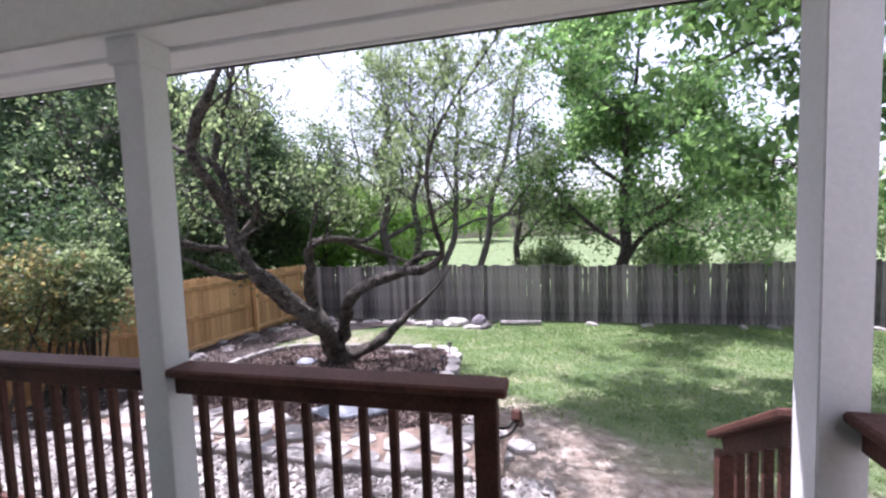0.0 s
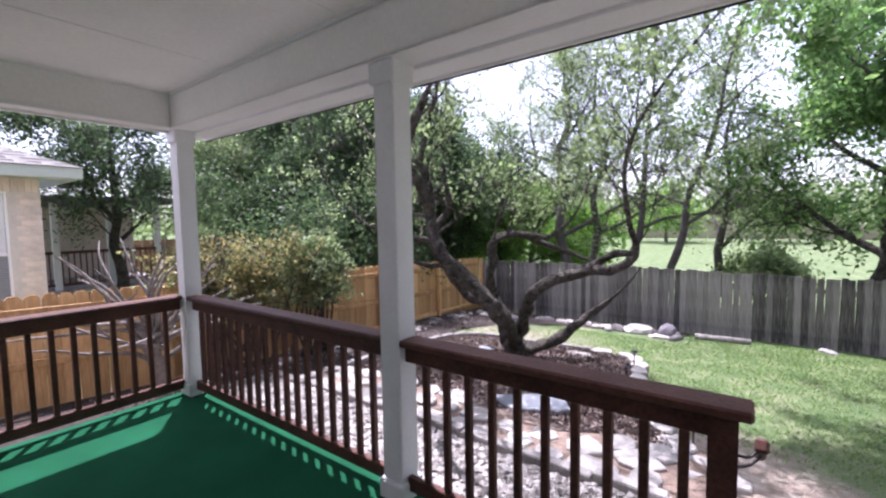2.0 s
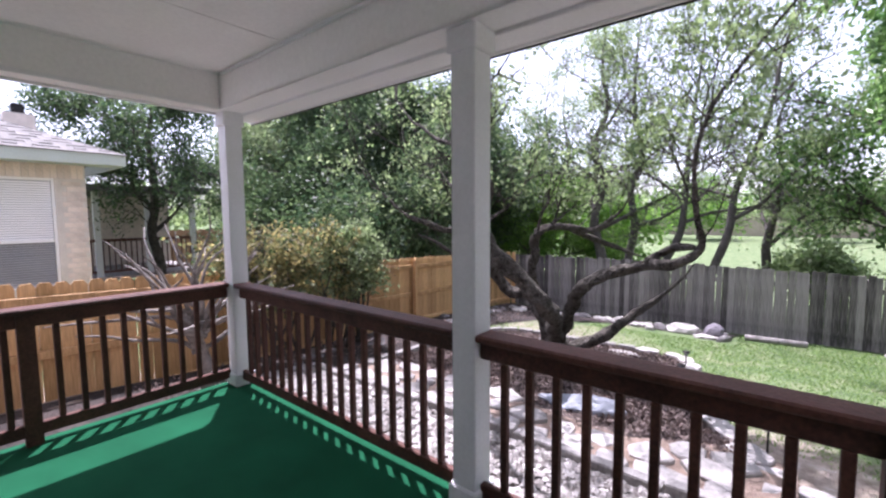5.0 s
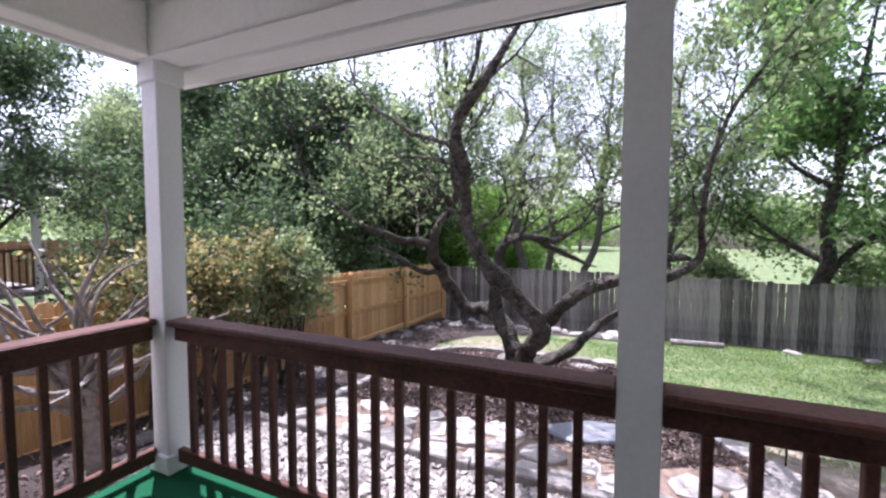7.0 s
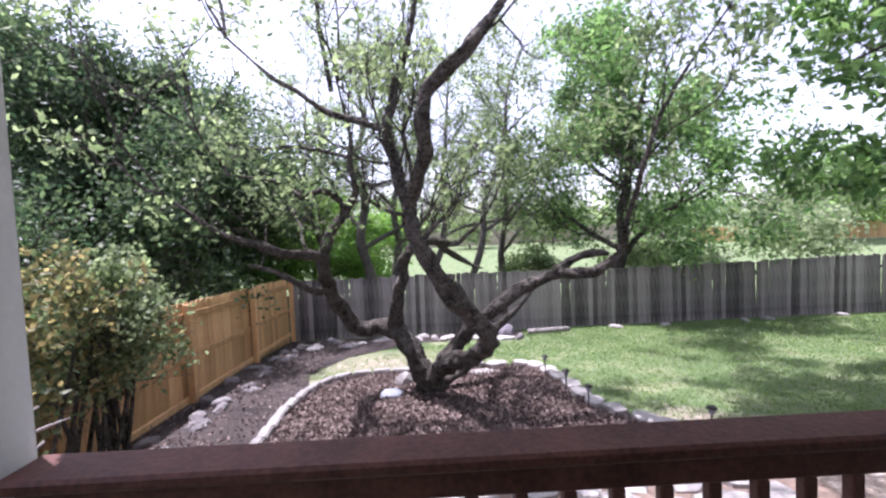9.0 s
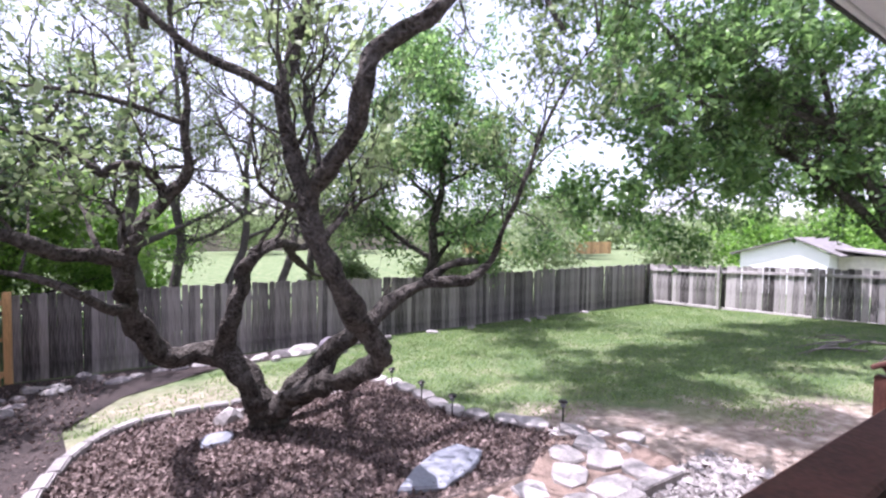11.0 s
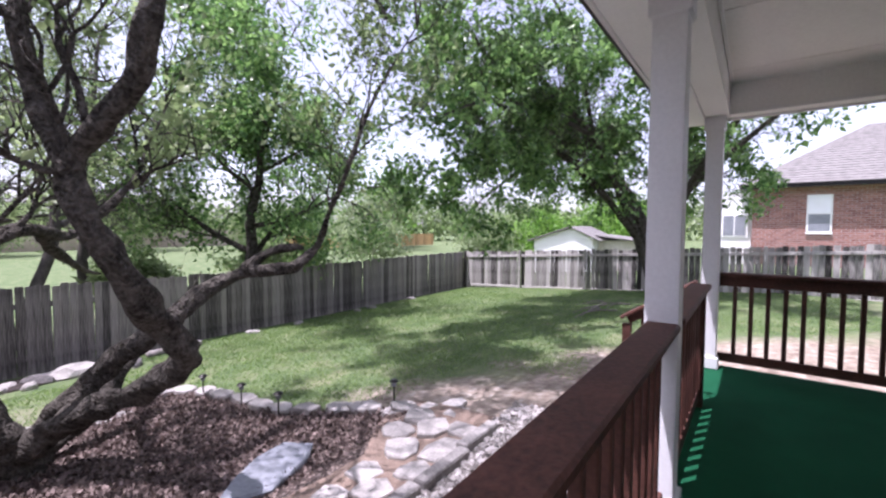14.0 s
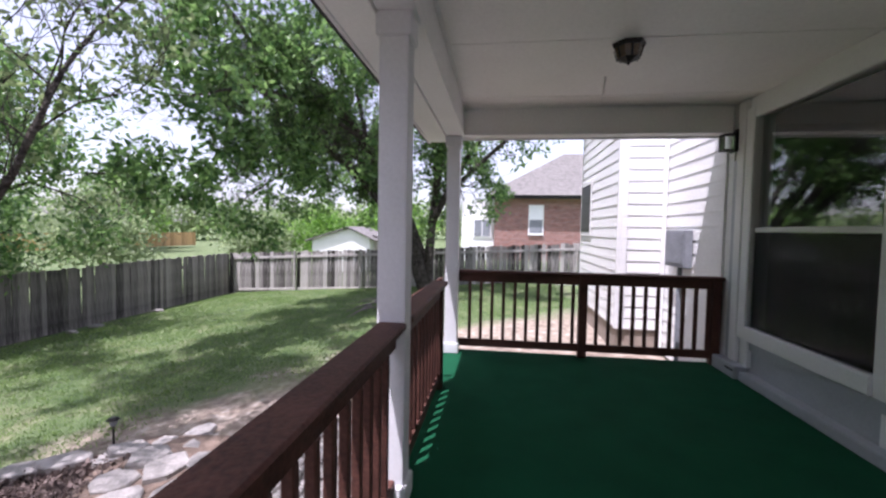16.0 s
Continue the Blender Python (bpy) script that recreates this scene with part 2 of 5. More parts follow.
def leaves(name, centres, size, material, parent, rng, label="", aspect=0.5, droop=0.0):
    """A crown of small pointed leaves, each folded along its middle."""
    c = np.asarray(centres, float)
    n = len(c)
    d = rng.normal(size=(n, 3))
    d[:, 2] -= droop
    d /= np.linalg.norm(d, axis=1)[:, None]
    s = rng.normal(size=(n, 3))
    s = np.cross(d, s)
    s /= np.linalg.norm(s, axis=1)[:, None]
    nn = np.cross(d, s)
    L = (size * rng.uniform(0.6, 1.3, n))[:, None]
    W = L * aspect * 0.5
    v = np.stack([c, c + d * L * 0.45 + s * W + nn * W * 0.25, c + d * L, c + d * L * 0.45 - s * W + nn * W * 0.25], 1).reshape(-1, 3)
    idx = np.arange(n)[:, None] * 4
    tri = np.concatenate([idx + [[0, 1, 2]], idx + [[0, 2, 3]]], 1).reshape(-1, 3)
    me = bpy.data.meshes.new(name)
    me.vertices.add(len(v))
    me.vertices.foreach_set("co", v.ravel())
    me.loops.add(tri.size)
    me.loops.foreach_set("vertex_index", tri.ravel())
    me.polygons.add(len(tri))
    me.polygons.foreach_set("loop_start", np.arange(0, tri.size, 3))
    me.update(calc_edges=True)
    me.materials.append(material)
    ob = new(name, me)
    ob.parent = parent
    if label:
        tagged(ob, label)
    return ob


def ground_z(x, y):
    """The yard falls gently from the deck to the back fence and lies level beyond."""
    yy = min(max(y, 1.0), 12.0)
    z = -0.45 - 0.068 * (yy - 2.0)
    far = max(0.0, y - 14.0)
    z -= 0.012 * min(far, 30)
    if x < -4:
        z -= 0.09 * min(1.0, (-4 - x) / 2) * max(0.0, min(1.0, (8 - y) / 4))
    z += 0.025 * noise.noise(Vector((x * 0.5, y * 0.5, 0))) if abs(x) < 30 and y < 14 else 0.0
    return z


# ---- ground ----
def ground():
    """One sheet to the horizon, fine near the deck; lawn, bare dirt and field by a mask of position and noise."""
    xs = np.concatenate([np.linspace(-900, -60, 12), np.linspace(-50, -16, 18), np.linspace(-14, 16, 121), np.linspace(18, 50, 17), np.linspace(60, 900, 12)])
    ys = np.concatenate([np.linspace(-900, -60, 12), np.linspace(-50, -4, 16), np.linspace(-3, 14, 69), np.linspace(15, 60, 40), np.linspace(70, 1500, 14)])
    vs, fs = [], []
    for y in ys:
        for x in xs:
            vs.append((x, y, ground_z(x, y)))
    nx = len(xs)
    for j in range(len(ys) - 1):
        for i in range(nx - 1):
            fs.append((j * nx + i, j * nx + i + 1, (j + 1) * nx + i + 1, (j + 1) * nx + i))
    me = bpy.data.meshes.new("ground")
    me.from_pydata(vs, [], fs)
    me.polygons.foreach_set("use_smooth", [True] * len(me.polygons))
    m = bpy.data.materials.new("lawn_and_dirt")
    m.use_nodes = True
    N, L = m.node_tree.nodes, m.node_tree.links
    p = N["Principled BSDF"]
    p.inputs["Roughness"].default_value = 0.95
    p.inputs["Specular IOR Level"].default_value = 0.15
    tc = N.new("ShaderNodeTexCoord")
    sx = N.new("ShaderNodeSeparateXYZ")
    L.new(tc.outputs["Object"], sx.inputs[0])

    def noise_tex(scale, detail=5):
        n = N.new("ShaderNodeTexNoise")
        n.inputs["Scale"].default_value = scale
        n.inputs["Detail"].default_value = detail
        L.new(tc.outputs["Object"], n.inputs[0])
        return n.outputs[0]

    def math_node(op, a, b, c=None):
        n = N.new("ShaderNodeMath")
        n.operation = op
        for i, v in enumerate((a, b, c)):
            if v is None:
                continue
            if isinstance(v, (int, float)):
                n.inputs[i].default_value = v
            else:
                L.new(v, n.inputs[i])
        return n.outputs[0]

    def ramp(fac, *stops):
        r = N.new("ShaderNodeValToRGB")
        e = r.color_ramp.elements
        e[0].position, e[0].color = stops[0][0], (*stops[0][1], 1)
        e[1].position, e[1].color = stops[-1][0], (*stops[-1][1], 1)
        for pos, col in stops[1:-1]:
            k = e.new(pos)
            k.color = (*col, 1)
        L.new(fac, r.inputs[0])
        return r.outputs[0]

    grass = ramp(noise_tex(2.2), (0.3, (0.072, 0.115, 0.046)), (0.52, (0.122, 0.165, 0.075)), (0.72, (0.20, 0.212, 0.122)))
    dirt = ramp(noise_tex(9.0), (0.3, (0.19, 0.15, 0.118)), (0.55, (0.33, 0.275, 0.225)), (0.75, (0.50, 0.445, 0.385)))
    # how far the lawn lies beyond the worn strip along the deck
    cx = math_node('MINIMUM', sx.outputs[0], 9.0)
    d = math_node('ADD', sx.outputs[1], math_node('MULTIPLY', cx, 0.42))
    d = math_node('MULTIPLY_ADD', math_node('MAXIMUM', math_node('SUBTRACT', cx, 3.0), 0.0), 0.8, d)
    dn = math_node('ADD', d, math_node('MULTIPLY', math_node('SUBTRACT', noise_tex(1.1, 6), 0.5), 3.4))
    # grass again past the pine fence and behind the house
    dn = math_node('MULTIPLY_ADD', math_node('MAXIMUM', math_node('SUBTRACT', -6.2, sx.outputs[0]), 0.0), 8.0, dn)
    dn = math_node('MULTIPLY_ADD', math_node('MAXIMUM', math_node('SUBTRACT', -1.4, sx.outputs[1]), 0.0), 8.0, dn)
    wx = math_node('MULTIPLY', math_node('ADD', sx.outputs[0], 4.0), 0.5)
    wy = math_node('SUBTRACT', sx.outputs[1], 8.1)
    worn = math_node('SQRT', math_node('ADD', math_node('MULTIPLY', wx, wx), math_node('MULTIPLY', wy, wy)), 0)
    dn = math_node('MINIMUM', dn, math_node('MULTIPLY_ADD', worn, 0.6, 4.45))
    mask = N.new("ShaderNodeMapRange")
    mask.inputs[1].default_value, mask.inputs[2].default_value = 4.2, 5.1
    L.new(dn, mask.inputs[0])
    mix = N.new("ShaderNodeMix")
    mix.data_type = 'RGBA'
    L.new(mask.outputs[0], mix.inputs[0])
    L.new(dirt, mix.inputs[6])
    L.new(grass, mix.inputs[7])
    L.new(mix.outputs[2], p.inputs["Base Color"])
    bp = N.new("ShaderNodeBump")
    bp.inputs["Strength"].default_value = 0.8
    bp.inputs["Distance"].default_value = 0.04
    L.new(noise_tex(45.0, 4), bp.inputs["Height"])
    L.new(bp.outputs[0], p.inputs["Normal"])
    me.materials.append(m)
    tagged(new("ground", me), "green lawn worn to pale dirt near the steps", "ground", kind="structure")


ground()


def patch(name, outline, material, label, category, lift=0.02, step=0.25):
    """A bed that follows the ground inside a plan outline."""
    bm = bmesh.new()
    vs = [bm.verts.new((x, y, 0)) for x, y in outline]
    bm.faces.new(vs)
    bmesh.ops.triangulate(bm, faces=bm.faces)
    bmesh.ops.subdivide_edges(bm, edges=bm.edges, cuts=7, use_grid_fill=True)
    for v in bm.verts:
        v.co.z = ground_z(v.co.x, v.co.y) + lift + 0.02 * noise.noise(v.co * 2.0)
    return tagged(obj(name, bm, material, smooth=True), label, category, kind="structure")


BED = [(-4.85, 3.4), (-4.88, 5.1), (-4.92, 6.0), (-4.8, 6.75), (-4.5, 7.2), (-4.0, 7.36), (-3.4, 7.36), (-2.5, 7.45), (-1.8, 7.5), (-1.42, 7.25), (-1.24, 6.4), (-1.2, 5.7), (-0.98, 5.25), (-0.7, 4.8), (-0.45, 4.4), (-0.5, 3.5)]


def in_outline(x, y, poly):
    """Whether a plan point lies inside an outline."""
    inside = False
    for (ax, ay), (bx, by) in zip(poly, poly[1:] + poly[:1]):
        if (ay > y) != (by > y) and x < (bx - ax) * (y - ay) / (by - ay) + ax:
            inside = not inside
    return inside


patch("mulch_bed", BED, MULCH, "dark brown wood mulch bed round the oak", "mulch bed", 0.03)
patch("gravel_bed", [(-5.6, 1.95), (-5.6, 3.36), (-0.36, 3.36), (0.1, 2.9), (0.1, 2.0)], GRAVEL, "pale limestone gravel bed beside the deck", "gravel", 0.025)
patch("fence_bed", [(-6.4, -2.0), (-5.55, -2.0), (-4.95, 3.4), (-5.0, 6.1), (-4.92, 6.9), (-5.1, 7.6), (-4.7, 8.7), (-3.4, 9.7), (-1.2, 9.95), (-1.0, 10.55), (-6.4, 10.55)], SOIL, "dark soil and mulch bed along the fences", "mulch bed", 0.018)

# ---- deck ----
DX0, DX1, DY0, DY1 = -4.27, 1.17, -1.06, 1.93
tagged(obj("floor", box(DX0, DX1, DY0, DY1, -0.004, 0.0 + 0.004), CARPET), "deep green outdoor carpet on the deck", "floor", kind="structure")
deckbase = empty("deck_base", "dark stained timber deck frame under the carpet", "deck", kind="structure")
part("joist_frame", box(DX0, DX1, DY0, DY1, -0.05, -0.006), BROWN, deckbase)
part("skirt_board", box(DX0, DX1, DY1 - 0.03, DY1 + 0.002, -0.55, -0.052), BROWN, deckbase)
part("skirt_board", box(DX0, DX0 + 0.03, DY0, DY1 - 0.032, -0.75, -0.052), BROWN, deckbase)
part("skirt_board", box(DX1 - 0.03, DX1, DY0, DY1 - 0.032, -0.6, -0.052), BROWN, deckbase)


def post(name, x, y, top):
    e = empty(name, "square white painted porch post with boxed base and cap", "post", "porch posts")
    h = 0.07
    part("shaft", box(x - h, x + h, y - h, y + h, 0.10, top - 0.09, 0.004), POSTWHITE, e)
    part("base_trim", box(x - h - 0.018, x + h + 0.018, y - h - 0.018, y + h + 0.018, 0.005, 0.115, 0.006), POSTWHITE, e)
    part("cap_trim", box(x - h - 0.016, x + h + 0.016, y - h - 0.016, y + h + 0.016, top - 0.115, top, 0.006), POSTWHITE, e)
    return e


BEAM = 2.40
PX = (-4.15, -1.588, 1.06)
PY = 1.82
for px in PX:
    post("porch_post", px, PY, BEAM)

# porch roof: ceiling, beams, overhang
CE = 2.683
tagged(obj("ceiling", box(DX0 + 0.16, DX1 - 0.02, DY0, 1.71, CE, CE + 0.04), CEIL), "off-white painted board porch ceiling", "ceiling", kind="structure")
trim = empty("ceiling_seams", "thin battens over the ceiling board joints", "trim", kind="structure")
for sx in (-3.05, -1.83, -0.61, 0.61):
    part("batten", box(sx - 0.006, sx + 0.006, DY0 + 0.02, 1.69, CE - 0.004, CE - 0.0005), CEIL, trim)
part("batten", box(-4.0, 1.1, 1.685, 1.707, CE - 0.022, CE - 0.001, 0.003), WHITE, trim)
beam = empty("beam_front", "white boxed porch beam with stepped fascia", "beam", kind="structure")
part("inner_face", box(-4.21, 1.14, 1.712, 1.74, BEAM + 0.002, CE + 0.05), CEIL, beam)
part("underside", box(-4.21, 1.14, 1.712, 1.90, BEAM, BEAM + 0.02, 0.003), WHITE, beam)
part("outer_board", box(-4.30, 1.23, 1.903, 1.955, BEAM - 0.02, CE, 0.004), WHITE, beam)
part("soffit", box(-4.40, 1.33, 1.957, 2.13, BEAM + 0.004, BEAM + 0.024), WHITE, beam)
part("fascia", box(-4.42, 1.35, 2.132, 2.155, BEAM - 0.008, CE - 0.1, 0.003), WHITE, beam)
part("drip_edge", box(-4.43, 1.36, 2.156, 2.168, BEAM - 0.014, BEAM + 0.002), IRON, beam, "dark metal drip edge")
for nm, x0, x1, xo in (("beam_west", -4.21, -4.07, -4.235), ("beam_east", 1.0, 1.14, 1.14)):
    b = empty(nm, "white boxed beam at the end of the porch", "beam", kind="structure")
    part("body", box(x0, x1, DY0 + 0.002, 1.708, BEAM, CE + 0.05, 0.003), CEIL, b)
    part("bottom_trim", box(x0 - 0.02, x1 + 0.012, DY0 + 0.004, 1.706, BEAM + 0.002, BEAM + 0.03, 0.004), WHITE, b)
    part("edge_trim", box(xo, xo + 0.025, DY0 + 0.004, 1.9, BEAM - 0.018, BEAM + 0.14), WHITE, b)
tagged(obj("roof", box(-4.29, 1.30, DY0 - 0.3, 2.19, CE + 0.06, CE + 0.12), SHINGLE), "grey shingled porch roof", "roof", kind="structure")


# railings
def railing(name, a, b, label, posts=(), start_gap=0.0, end_cap=0.0):
    """A rail from a to b (plan): cap board, sub rail, bottom rail, balusters."""
    e = empty(name, label, "railing", "deck railings")
    a, b = Vector((*a, 0)), Vector((*b, 0))
    d = (b - a).normalized()
    top = 0.93
    up = Vector((0, 0, 1))
    part("cap_board", beam_between(a + up * (top - 0.019) - d * start_gap, b + up * (top - 0.019) + d * end_cap, 0.142, 0.038, bevel=0.009), BROWN, e)
    part("sub_rail", beam_between(a + up * (top - 0.085), b + up * (top - 0.085), 0.040, 0.092), BROWN, e)
    part("bottom_rail", beam_between(a + up * 0.105, b + up * 0.105, 0.040, 0.085), BROWN, e)
    n = max(2, round((b - a).length / 0.128))
    bm = beam_between((0, 0, 0.149), (0, 0, top - 0.132), 0.035, 0.035, bevel=0.004)
    first = None
    for i in range(1, n):
        p = a + (b - a) * (i / n)
        if any((p - Vector((*q, 0))).length < 0.06 for q in posts):
            continue
        if first is None:
            first = part("baluster", bm, BROWN, e)
            o = first
        else:
            o = new("baluster", first.data)
            o.parent = e
        o.location = p
        o.rotation_euler = (0, 0, random.uniform(-0.06, 0.06))
    for q in posts:
        part("rail_post", box(q[0] - 0.044, q[0] + 0.044, q[1] - 0.044, q[1] + 0.044, 0.0, top - 0.04, 0.005), BROWN, e)
    return e


railing("front_railing", (-4.06, PY - 0.01), (-1.66, PY - 0.01), "dark brown stained wooden railing between white posts")
railing("front_railing", (-1.515, PY - 0.01), (-0.05, PY - 0.01), "short dark brown railing that ends at the steps", posts=((-0.065, PY - 0.01),), end_cap=0.07)
railing("side_railing", (-4.2, DY0 + 0.03), (-4.2, 1.745), "dark brown railing with a middle post on the side", posts=((-4.2, 0.46),))
railing("side_railing", (1.12, DY0 + 0.03), (1.12, 1.745), "dark brown railing with a middle post by the house", posts=((1.12, 0.38), (1.12, -0.97)))

# steps down to the yard with their hand rails
steps = empty("deck_steps", "brown wooden steps down from the deck", "steps", "")
for i in range(2):
    part("tread", box(0.05, 0.97, DY1 + 0.005 + 0.28 * i, DY1 + 0.30 + 0.28 * i, -0.19 - 0.18 * i, -0.15 - 0.18 * i, 0.006), BROWN, steps)
for xs in (0.03, 0.98):
    part("stringer", beam_between((xs, DY1 + 0.02, -0.2), (xs, 2.62, -0.5), 0.04, 0.2), BROWN, steps)
srail = empty("stair_railing", "red-brown stained wooden stair rail with square balusters", "railing")
part("newel", box(1.0, 1.085, 2.52, 2.605, -0.52, 0.33, 0.006), BROWN, srail)
part("hand_rail", beam_between((1.04, 1.93, 0.83), (1.04, 2.62, 0.39), 0.14, 0.036, bevel=0.008), BROWN, srail)
part("sub_rail", beam_between((1.04, 1.93, 0.765), (1.04, 2.55, 0.37), 0.04, 0.085), BROWN, srail)
part("bottom_rail", beam_between((1.04, 1.93, 0.02), (1.04, 2.55, -0.38), 0.04, 0.08), BROWN, srail)
for i in range(4):
    yy = 2.03 + 0.125 * i
    zz = 0.78 - 0.636 * (yy - 1.93)
    part("baluster", box(1.023, 1.058, yy - 0.0175, yy + 0.0175, zz - 0.74, zz - 0.05, 0.003), BROWN, srail)
hrail = empty("grab_rail", "red-brown hand rail on dark iron brackets beside the steps", "hand rail")
part("rail", beam_between((0.045, 1.89, 0.765), (0.045, 2.10, 0.63), 0.036, 0.036, bevel=0.01), BROWN, hrail)
part("end_cap", beam_between((0.045, 1.875, 0.775), (0.045, 1.91, 0.752), 0.042, 0.05, bevel=0.01), BROWN, hrail)
for yy, zz in ((1.92, 0.745), (1.95, 0.70)):
    s = Soup()
    s.tube(spline([(-0.03, 1.86, zz - 0.02, 0.006), (0.01, yy - 0.03, zz - 0.03, 0.006), (0.045, yy, zz, 0.006)], 4), 6)
    s.mesh("bracket", IRON, hrail, "dark iron bracket", True)

# ---- the house ----
HY = -1.06


def siding_wall(name, a, b, z0, z1, label, face, expo=0.165):
    """A wall of lapped boards between two plan points; face is the outward direction."""
    e = empty(name, label, "wall", kind="structure")
    a, b = Vector((*a, 0)), Vector((*b, 0))
    f = Vector((*face, 0))
    core = [a - f * 0.12, b - f * 0.12, b - f * 0.002, a - f * 0.002]
    part("sheathing", prism([(v.x, v.y) for v in core], z0, z1), SIDING, e)
    n = int((z1 - z0) / expo) + 1
    for i in range(n):
        lo = z0 + i * expo
        hi = min(lo + expo, z1)
        bm = bmesh.new()
        q = [a + f * 0.012, b + f * 0.012, b, a]
        v = [bm.verts.new((p.x, p.y, lo)) for p in q] + [bm.verts.new((p.x + (f.x * -0.009 if k < 2 else 0), p.y + (f.y * -0.009 if k < 2 else 0), hi)) for k, p in enumerate(q)]
        for fc in ((0, 1, 2, 3), (7, 6, 5, 4), (0, 4, 5, 1), (1, 5, 6, 2), (2, 6, 7, 3), (3, 7, 4, 0)):
            bm.faces.new([v[k] for k in fc])
        bmesh.ops.recalc_face_normals(bm, faces=bm.faces)
        part("siding_board", bm, SIDING, e)
    return e


siding_wall("wall_house_east", (1.16, HY), (2.75, HY), -0.35, 5.2, "white lap siding wall beside the deck", (0, 1))
siding_wall("wall_bump_west", (2.75, -0.42), (2.75, HY + 0.02), -0.02, 5.2, "white lap siding on the side of the bump-out", (-1, 0))
siding_wall("wall_bump_north", (5.6, -0.42), (2.75, -0.42), -0.02, 5.2, "white lap siding on the bump-out", (0, 1))
tagged(obj("wall_foundation", box(2.77, 5.6, -2.0, -0.44, -0.7, -0.022), CONC), "bare brown concrete foundation", "wall", kind="structure")
corner = empty("corner_trim", "white corner boards of the siding", "trim", kind="structure")
part("corner_board", box(2.722, 2.80, -0.43, -0.385, -0.02, 5.2, 0.003), WHITE, corner)
part("corner_board", box(2.715, 2.749, -0.52, -0.432, -0.02, 5.2, 0.003), WHITE, corner)
part("corner_board", box(2.70, 2.73, HY + 0.02, HY + 0.08, -0.35, 5.2, 0.003), WHITE, corner)
part("corner_board", box(1.145, 1.2, HY + 0.0, HY + 0.035, 0.0, 5.2, 0.003), WHITE, corner)
side = empty("window_bump", "dark window in the bump-out siding", "window", kind="structure")
part("frame", box(4.55, 5.5, -0.40, -0.385, 1.3, 2.35, 0.003), WHITE, side)
part("pane", box(4.63, 5.42, -0.384, -0.378, 1.38, 2.28), IRON, side)

# the wall behind the deck, with its picture window
wall = empty("wall_house", "white painted house wall behind the deck", "wall", kind="structure")
WX0, WX1, WZ0, WZ1 = -0.74, 0.70, 0.48, 2.50
part("panel", box(DX0 - 3.0, WX0, HY - 0.16, HY, -0.7, 5.2), WHITE, wall)
part("panel", box(WX1, 1.16, HY - 0.16, HY, -0.7, 5.2), WHITE, wall)
# below the window the white wall's shade is put into this grey
part("panel", box(WX0, WX1, HY - 0.16, HY, -0.7, WZ0), SHADEGREY, wall)
part("panel", box(WX0, WX1, HY - 0.16, HY, WZ1, 5.2), WHITE, wall)
for i in range(15):
    part("siding_board", box(1.03, 1.14, HY + 0.001, HY + 0.016, 0.10 + 0.172 * i, 0.10 + 0.172 * i + 0.168, 0.004), SIDING, wall)
win = empty("window_1", "tall white double-hung window, dark room behind", "window", kind="structure")
fr = 0.06
part("window_frame", box(WX0 - 0.10, WX0 + 0.03, HY + 0.001, HY + 0.04, WZ0 - 0.1, WZ1 + 0.08, 0.006), WHITE, win)
part("window_frame", box(WX1 - 0.03, WX1 + 0.10, HY + 0.001, HY + 0.04, WZ0 - 0.1, WZ1 + 0.08, 0.006), WHITE, win)
part("window_frame", box(WX0 + 0.032, WX1 - 0.032, HY + 0.001, HY + 0.04, WZ1 - 0.03, WZ1 + 0.08, 0.006), WHITE, win)
part("window_sill", box(WX0 + 0.032, WX1 - 0.032, HY + 0.001, HY + 0.055, WZ0 - 0.10, WZ0 + 0.03, 0.008), WHITE, win)
part("meeting_rail", box(WX0 + 0.032, WX1 - 0.032, HY - 0.05, HY - 0.005, 1.405, 1.45, 0.004), WHITE, win)
for z0, z1, yy in ((1.452, WZ1 - 0.032, HY - 0.045), (WZ0 + 0.032, 1.403, HY - 0.025)):
    g = part("pane", box(WX0 + 0.034, WX1 - 0.034, yy, yy + 0.006, z0, z1), GLASS, win)
    g.visible_shadow = False
SCREEN = bpy.data.materials.new("insect_screen")
SCREEN.use_nodes = True
sn = SCREEN.node_tree.nodes
sn["Principled BSDF"].inputs["Base Color"].default_value = (0.03, 0.03, 0.032, 1)
sn["Principled BSDF"].inputs["Roughness"].default_value = 0.8
sn["Principled BSDF"].inputs["Alpha"].default_value = 0.5
part("insect_screen", box(WX0 + 0.034, WX1 - 0.034, HY - 0.012, HY - 0.010, WZ0 + 0.034, 1.40), SCREEN, win, "dark woven insect screen")
# added room shell, its want of light painted as near-black surfaces
tagged(obj("wall_room_behind", box(WX0 - 0.8, WX1 + 0.8, -3.2, -3.1, -0.1, 2.7), UNLIT_ROOM), "room wall behind the window, near-black for lack of light", "wall", kind="structure")
tagged(obj("floor_room_behind", box(WX0 - 0.8, WX1 + 0.8, -3.1, HY - 0.17, -0.1, -0.05), UNLIT_ROOM), "room floor behind the window, near-black for lack of light", "floor", kind="structure")
tagged(obj("ceiling_room_behind", box(WX0 - 0.8, WX1 + 0.8, -3.1, HY - 0.17, 2.6, 2.7), UNLIT_ROOM), "room ceiling behind the window, near-black for lack of light", "ceiling", kind="structure")
tagged(obj("wall_room_west", box(WX0 - 0.85, WX0 - 0.8, -3.1, HY - 0.17, -0.1, 2.7), UNLIT_ROOM), "side wall of the room behind, near-black for lack of light", "wall", kind="structure")
